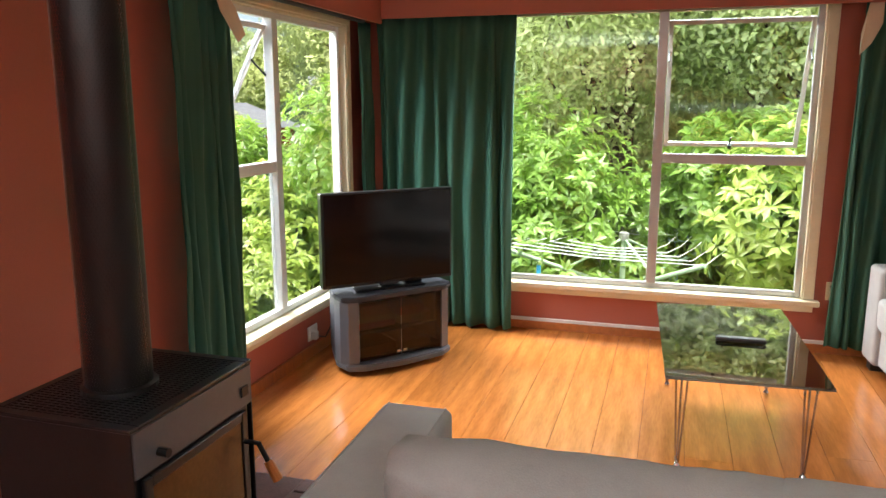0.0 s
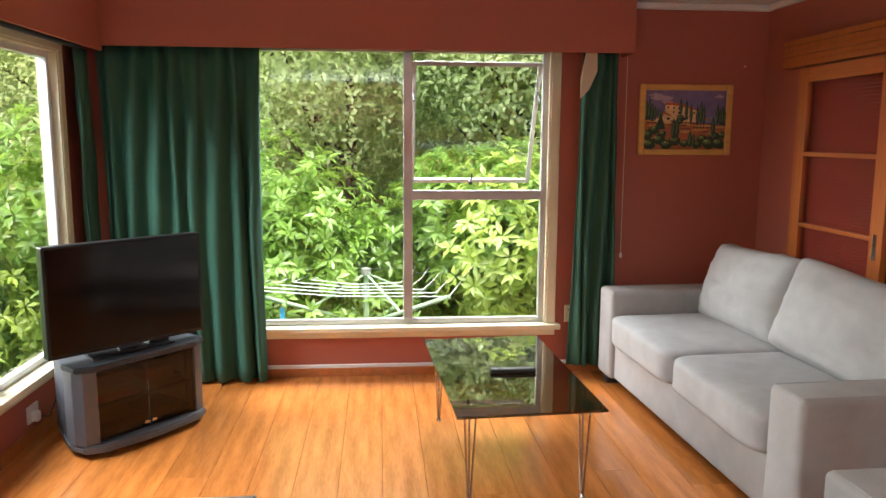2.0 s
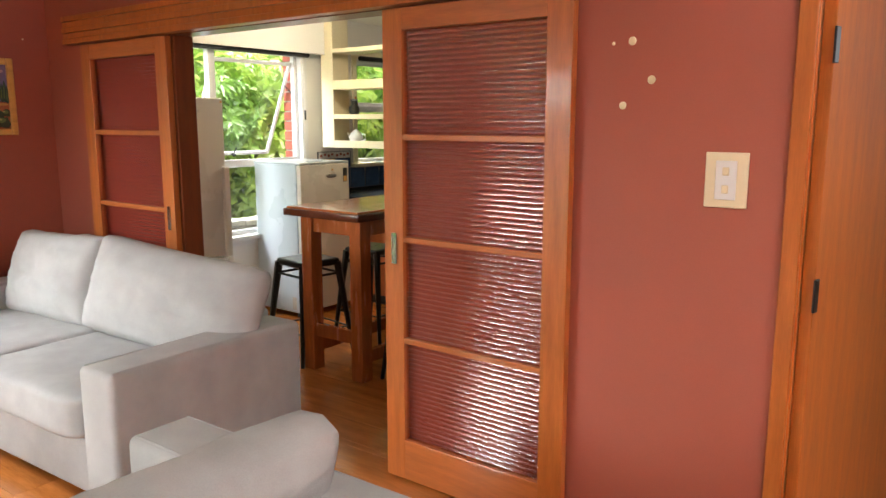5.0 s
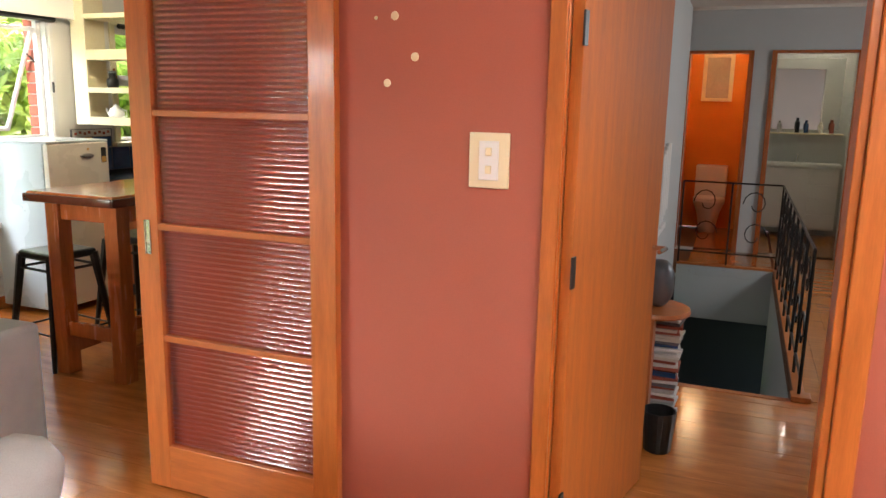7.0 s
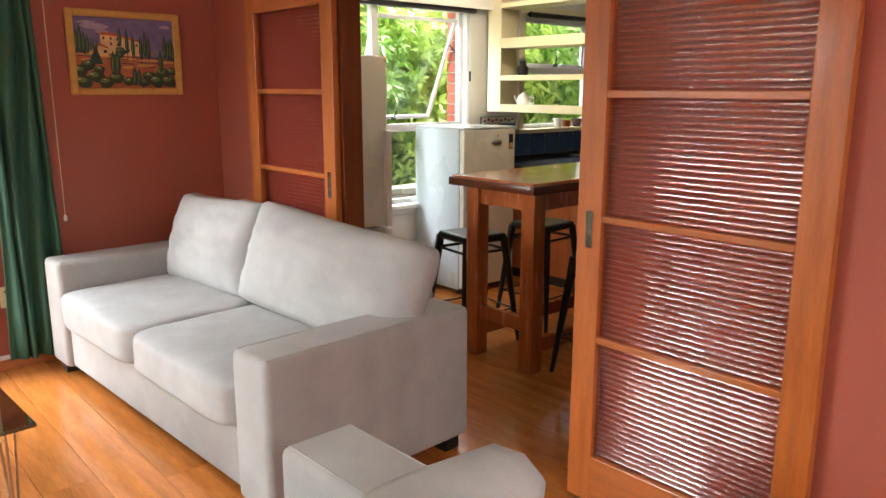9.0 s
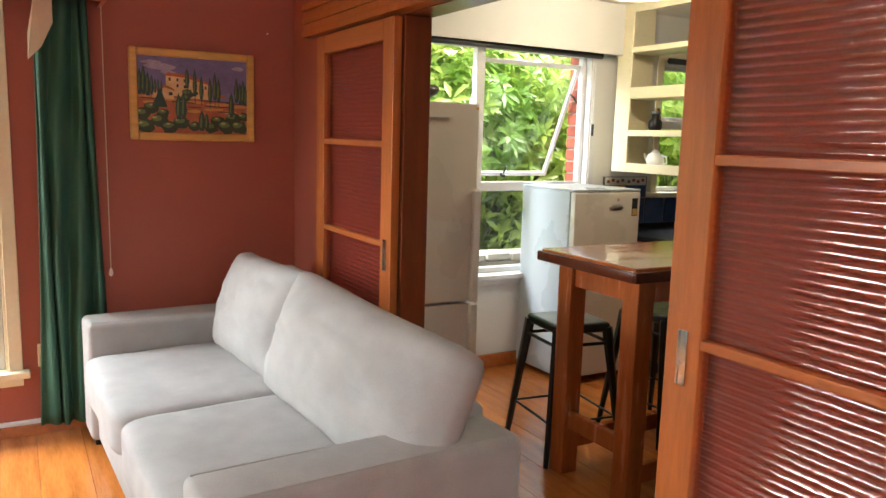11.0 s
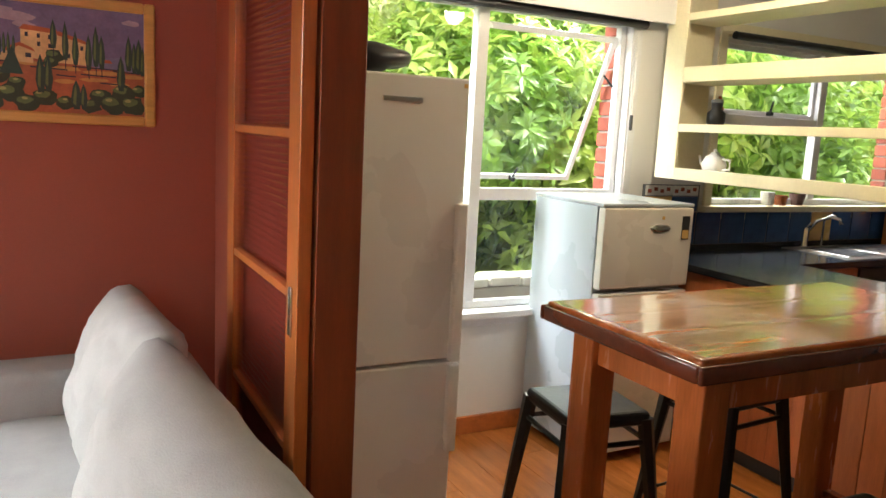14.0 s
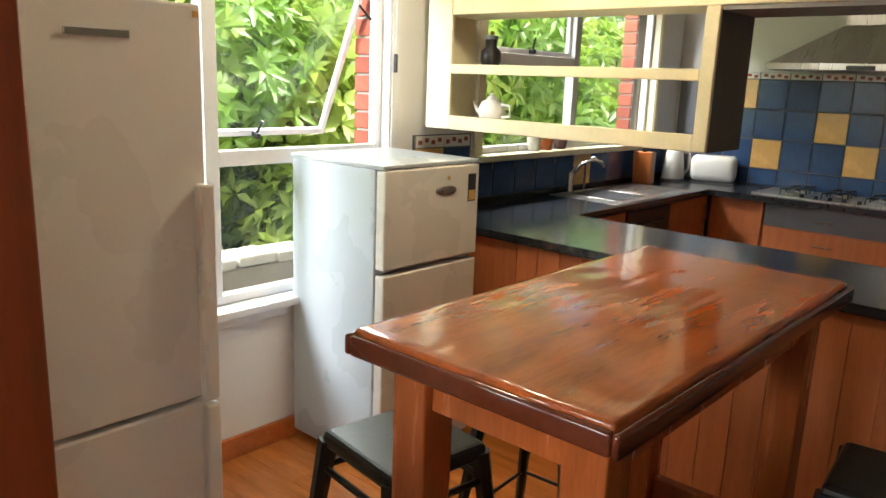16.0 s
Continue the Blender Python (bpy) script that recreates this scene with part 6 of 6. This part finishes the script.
for i, (x, y) in enumerate(((5.0, 10.2), (6.8, 10.4), (8.6, 10.4), (10.4, 10.6))):
    plant(("lime", "laurel")[i % 2], x, y, -0.6, rg.uniform(0, 360), 1.25)
# taller trees behind
for i, (x, y, s) in enumerate(((-3.4, 15.2, 0.95), (0.4, 14.4, 1.0), (3.8, 13.6, 1.05), (8.0, 14.5, 1.1), (12.5, 15, 1.1))):
    plant(("tree2", "tree", "tree")[i % 3], x, y, -1.6, rg.uniform(0, 360), s)
for i, (x, y, s) in enumerate(((-1.5, 21, 1.2), (3.0, 22, 1.3), (7.5, 22, 1.3), (-5.5, 22, 0.75))):
    plant(("far", "far2")[i % 2], x, y, -1.0, rg.uniform(0, 360), s)
# west side
for i, (x, y) in enumerate(((-3.4, 6.2), (-3.8, 7.6), (-4.6, 9.0), (-4.6, 5.6), (-5.8, 7.2), (-6.2, 9.6), (-4.0, 4.4), (-5.4, 11.4))):
    plant(("laurel", "laurel2", "lime", "laurel")[i % 4], x, y, -2.6, rg.uniform(0, 360), rg.uniform(0.9, 1.05))
for i, (x, y, s) in enumerate(((-16, 42, 0.75), (-11, 38, 0.7), (-21, 64, 1.2), (-30, 72, 1.3), (-42, 74, 1.5), (-52, 62, 1.5), (-38, 88, 1.9), (-24, 92, 1.9), (-62, 92, 2.2), (-44, 50, 0.9), (-18, 30, 0.35), (-24, 36, 0.35), (-30, 40, 0.38), (-80, 110, 2.6), (-50, 130, 2.8), (-20, 135, 2.8))):
    plant(("far2", "far")[i % 2], x, y, ground_height(x, y), rg.uniform(0, 360), s)

# neighbour's house
nh = thing("neighbour_house", "single-storey brick house with a grey tiled hip roof", "house", at=(-29.5, 47.5, -2.3), rz=32)
part("wall", box((-5, -4, -1), (5, 4, 2.3)), "brickred", nh)
t = bmesh.new()
lo = [t.verts.new(p) for p in ((-5.7, -4.7, 2.3), (5.7, -4.7, 2.3), (5.7, 4.7, 2.3), (-5.7, 4.7, 2.3))]
hi = [t.verts.new(p) for p in ((-2.0, 0, 3.9), (2.0, 0, 3.9))]
t.faces.new(lo[::-1]), t.faces.new((lo[0], lo[1], hi[1], hi[0])), t.faces.new((lo[2], lo[3], hi[0], hi[1])), t.faces.new((lo[1], lo[2], hi[1])), t.faces.new((lo[3], lo[0], hi[0]))
roofp = part("roof", t, "roof", nh, "grey tiled hip roof")
t = None
for i in range(22):
    f = (i + 0.5) / 22
    for y_s in (-1, 1):
        y0 = y_s * 4.7 * (1 - f)
        xx = 5.7 - 3.7 * f
        t = box((-xx, y0 - 0.03, 2.3 + 1.6 * f), (xx, y0 + 0.03, 2.35 + 1.6 * f), bm=t) if t else box((-xx, y0 - 0.03, 2.3 + 1.6 * f), (xx, y0 + 0.03, 2.35 + 1.6 * f))
part("tile_courses", t, "roof", roofp)
for x in (-3.4, -0.6, 2.4):
    w = part("window", frame_bars([((x - 0.7, -4.06, 0.9), (x - 0.62, -4.001, 2.1)), ((x + 0.62, -4.06, 0.9), (x + 0.7, -4.001, 2.1)), ((x - 0.04, -4.06, 0.98), (x + 0.04, -4.001, 2.02)), ((x - 0.62, -4.06, 0.9), (x + 0.62, -4.001, 0.98)), ((x - 0.62, -4.06, 2.02), (x + 0.62, -4.001, 2.1))]), "whitep", nh, "white framed window")
    part("pane", box((x - 0.62, -4.03, 0.98), (x + 0.62, -4.005, 2.02)), "bluetile", w)
nh2 = thing("far_house", "pale gabled house on the hillside", "house", at=(-32, 76, 0.2), rz=25)
part("wall", box((-4, -3, -2), (4, 3, 2.4)), "whitep", nh2)
t = extrude([(-3.5, 2.4), (3.5, 2.4), (0, 4.2)], -4.3, 4.3)
t.transform(Matrix.Rotation(radians(90), 4, "X") @ Matrix.Rotation(radians(90), 4, "Y") if False else Matrix(((0, 0, 1, 0), (1, 0, 0, 0), (0, 1, 0, 0), (0, 0, 0, 1))))
part("roof", t, "roof", nh2)

# rotary clothesline
cl = thing("rotary_clothesline", "pale green rotary clothesline with white lines", "clothesline", at=(0.78, 8.45, 0), rz=12)
gm = mat("faded_green_steel", (0.38, 0.52, 0.34), 0.5, var=0.12)
part("post", tube([(0, 0, -2.3), (0, 0, 0.26)], 0.028, 10), gm, cl, "pale green post")
part("hub", lathe([(0.045, 0.22), (0.05, 0.25), (0.05, 0.29), (0.02, 0.30)], 14), "alu", cl)
part("collar", lathe([(0.05, -0.30), (0.055, -0.22), (0.035, -0.20)], 12), "tvgrey", cl)
ends = []
for k in range(4):
    a = radians(90 * k + 20)
    e = Vector((1.35 * math.cos(a), 1.35 * math.sin(a), 0.24))
    ends.append(e)
    part("arm", tube([(0.03 * math.cos(a), 0.03 * math.sin(a), -0.26), tuple(e)], 0.020, 8), gm, cl, "slanting pale green arm")
    part("strut", tube([(0, 0, 0.24), tuple(Vector((0, 0, -0.26)).lerp(e, 0.45))], 0.013, 6), gm, cl)
wirem = mat("white_cord", (0.75, 0.76, 0.72), 0.6)
for f in (1.0, 0.86, 0.72, 0.58, 0.44):
    for k in range(4):
        p, q = Vector((0, 0, -0.26)).lerp(ends[k], f), Vector((0, 0, -0.26)).lerp(ends[(k + 1) % 4], f)
        p.z = q.z = 0.24
        mid = (p + q) / 2 - Vector((0, 0, 0.03))
        part("line", tube([p, mid, q], 0.004, 4), wirem, cl)
tr = thing("garden_table", "pale blue slatted garden table among the bushes", "table", at=(1.75, 9.2, -2.0), rz=8)
pb = mat("pale_blue_paint", (0.40, 0.52, 0.66), 0.5)
for i in range(5):
    part("slat", box((-0.6, -0.3 + i * 0.12, 2.16), (0.6, -0.2 + i * 0.12, 2.18), 0.004), pb, tr)
for x in (-0.5, 0.5):
    for y in (-0.22, 0.22):
        part("leg", box((x - 0.025, y - 0.025, -0.2), (x + 0.025, y + 0.025, 2.155), 0.004), pb, tr)
peg = thing("clothes_peg", "bright blue peg clipped on the line", "peg", at=(0.02, 8.0, -0.05))
part("peg_body", box((-0.02, -0.01, -0.06), (0.02, 0.01, 0.06), 0.004), mat("blue_plastic", (0.05, 0.4, 0.7), 0.4), peg)

# retaining edge outside the kitchen
structure("retaining_edge", box((4.0, 6.56, -0.9), (9.0, 6.70, 0.60), 0.01), "concrete", "weathered concrete retaining edge")
cap = bmesh.new()
for i in range(22):
    x = 4.0 + i * 0.225
    box((x, 6.53, 0.603 + 0.004 * (i % 3)), (x + 0.21, 6.72, 0.66 + 0.006 * (i % 2)), 0.012, bm=cap)
structure("retaining_cap", cap, mat("bleached_concrete", (0.60, 0.57, 0.50), 0.9, var=0.2, scale=5, grain=40, bump=0.4), "pale broken capping blocks")

# brick outside the openings
ext = structure("wall_exterior", pierced("x", N + 0.101, N + 0.20, W0 - 0.3, 8.7, -2.6, 2.7, [(NW[0], NW[1], NW[2], NW[3]), (KW[0] - 0.02, 5.545, KW[2], KW[3]), (SW[0] - 0.02, 7.99, SW[2], SW[3])]), "mortar", "red brick outside wall")
brick_me = {}


def brick(parent, a, b, material="brickred"):
    s = tuple(round(q - p, 4) for p, q in zip(a, b))
    if (s, material) not in brick_me:
        t = box((0, 0, 0), s, 0.004, 1)
        me = bpy.data.meshes.new("brick")
        t.to_mesh(me)
        t.free()
        me.materials.append(M[material])
        brick_me[s, material] = me
    o = new("brick", brick_me[s, material])
    o.location = a
    o.parent = parent
    return o


for xr, z0, z1 in ((5.545, KW[2], KW[3]), (7.99, SW[2], SW[3])):
    z = z0
    i = 0
    while z + 0.07 < z1 + 0.05:
        brick(ext, (xr - 0.012, N + 0.106, z), (xr + 0.02 + (0.09 if i % 2 else 0.0), N + 0.208, z + 0.072))
        z += 0.083
        i += 1

# ---- hearth pavers ----
for i in range(3):
    for j in range(7):
        x0 = W0 + 0.02 + i * 0.235
        if x0 > 0.1:
            continue
        y0 = 2.02 + j * 0.215 + (0.1 if i % 2 else 0)
        brick(hh, (x0 + 0.0, y0, 0.004), (x0 + 0.225, min(y0 + 0.205, 3.515), 0.032), "paver")
for j in range(14):
    y0 = 2.01 + j * 0.1085
    if y0 < 3.45:
        brick(hh, (-0.165, y0, 0.004), (0.055, y0 + 0.10, 0.032), "paver")

# ---- kitchen tiles ----
tile_n = structure("tiles_north", box((5.70, N - 0.026, 0.93), (8.43, N - 0.0135, 1.118)), "grout", "blue and yellow tiled splashback behind the sink")
tile_e = structure("tiles_east", box((8.445, 3.6, 0.90), (8.4595, 5.95, 1.655)), "grout", "blue tiled splashback with scattered yellow tiles")
tm = {}


def tile(parent, a, b, material):
    s = tuple(round(q - p, 4) for p, q in zip(a, b))
    if (s, material) not in tm:
        t = box((0, 0, 0), s, 0.002, 1)
        me = bpy.data.meshes.new("tile")
        t.to_mesh(me)
        t.free()
        me.materials.append(M[material] if material in M else material)
        tm[s, material] = me
    o = new("tile", tm[s, material])
    o.location = a
    o.parent = parent
    return o


for c in range(-3, 9):
    yl = 5.197 - c * 0.195
    if yl < 3.6 or yl > 5.75:
        continue
    for r in range(4):
        z0 = (0.905, 1.02, 1.218, 1.416)[r]
        h = (0.11, 0.193, 0.193, 0.193)[r]
        yel = (c, r) in ((-1, 3), (0, 1), (2, 2), (3, 1), (5, 3), (6, 2))
        tile(tile_e, (8.437, yl + 0.003, z0 + 0.002), (8.4448, yl + 0.192, z0 + h), "yellowtile" if yel else "bluetile")
    b = tile(tile_e, (8.437, yl + 0.003, 1.614), (8.4448, yl + 0.192, 1.654), "whitep")
for c in range(14):
    x0 = 5.705 + c * 0.197
    if x0 + 0.19 > 8.43:
        break
    tile(tile_n, (x0 + 0.002, N - 0.033, 0.932), (x0 + 0.192, N - 0.0265, 1.115), "yellowtile" if c in (0, 7) else "bluetile")
side = structure("tiles_beside_window", box((5.70, N - 0.026, 1.12), (6.11, N - 0.0135, 1.27)), "grout", "tiles and a patterned border strip beside the window")
for x0 in (5.705, 5.90):
    tile(side, (x0 + 0.002, N - 0.033, 1.122), (x0 + 0.195, N - 0.0265, 1.205), "yellowtile" if x0 < 5.8 else "bluetile")
    tile(side, (x0 + 0.002, N - 0.033, 1.21), (x0 + 0.195, N - 0.0265, 1.265), "whitep")
dado = bmesh.new()
for c in range(2):
    for k in range(4):
        box((5.72 + c * 0.195 + k * 0.045, N - 0.0355, 1.225 + 0.01 * (k % 2)), (5.745 + c * 0.195 + k * 0.045, N - 0.0333, 1.245 + 0.01 * (k % 2)), bm=dado)
structure("border_motif", dado, "brickred", "terracotta relief motif on the border", side)
dado = bmesh.new()
for c in range(-1, 9):
    for k in range(4):
        y0 = 5.212 - c * 0.195 + k * 0.043
        box((8.434, y0, 1.62 + 0.008 * (k % 2)), (8.4365, y0 + 0.024, 1.638 + 0.008 * (k % 2)), bm=dado)
structure("border_motif", dado, "brickred", "terracotta relief motif on the border", tile_e)

# ---- floorboards ----
board_me = {}
rb = random.Random(2)
bw = 0.2


def boards(x0, x1, y0, y1, joints=True):
    x = x0
    while x < x1 - 0.01:
        w = min(bw, x1 - x)
        y = y0 - (rb.uniform(0, 2.4) if joints else 0)
        while y < y1:
            L = rb.choice((2.4, 3.0, 3.6, 4.2))
            a, b = max(y, y0), min(y + L, y1)
            if b - a > 0.03:
                key = (round(w, 3), round(b - a, 2))
                if key not in board_me:
                    t = box((0.0006, 0.0006, -0.016), (w - 0.0006, b - a - 0.0006, 0), 0.0012, 1)
                    me = bpy.data.meshes.new("floorboard")
                    t.to_mesh(me)
                    t.free()
                    me.materials.append(M["board"])
                    board_me[key] = me
                o = new("floorboard", board_me[key])
                o.location = (x, a, 0)
                o.parent = floor
            y += L
        x += w


boards(W0, P1, 0.9, N)
boards(P1, 5.5, -2.1, N)
boards(5.5, 8.46, 1.69, N)
rest = bmesh.new()
for i in range(26):
    box((W0 + i * 0.166, -1.3, -0.016), (W0 + i * 0.166 + 0.164, 0.899, 0), bm=rest)
for i in range(21):
    box((5.51, -2.1 + i * 0.1315, -0.016), (11.6, -2.1 + i * 0.1315 + 0.130, 0), bm=rest)
for i in range(6):
    box((9.12, 0.69 + i * 0.1315, -0.016), (11.6, 0.69 + i * 0.1315 + 0.130, 0), bm=rest)
part("floorboards", rest, "board", floor, kind="stuff")
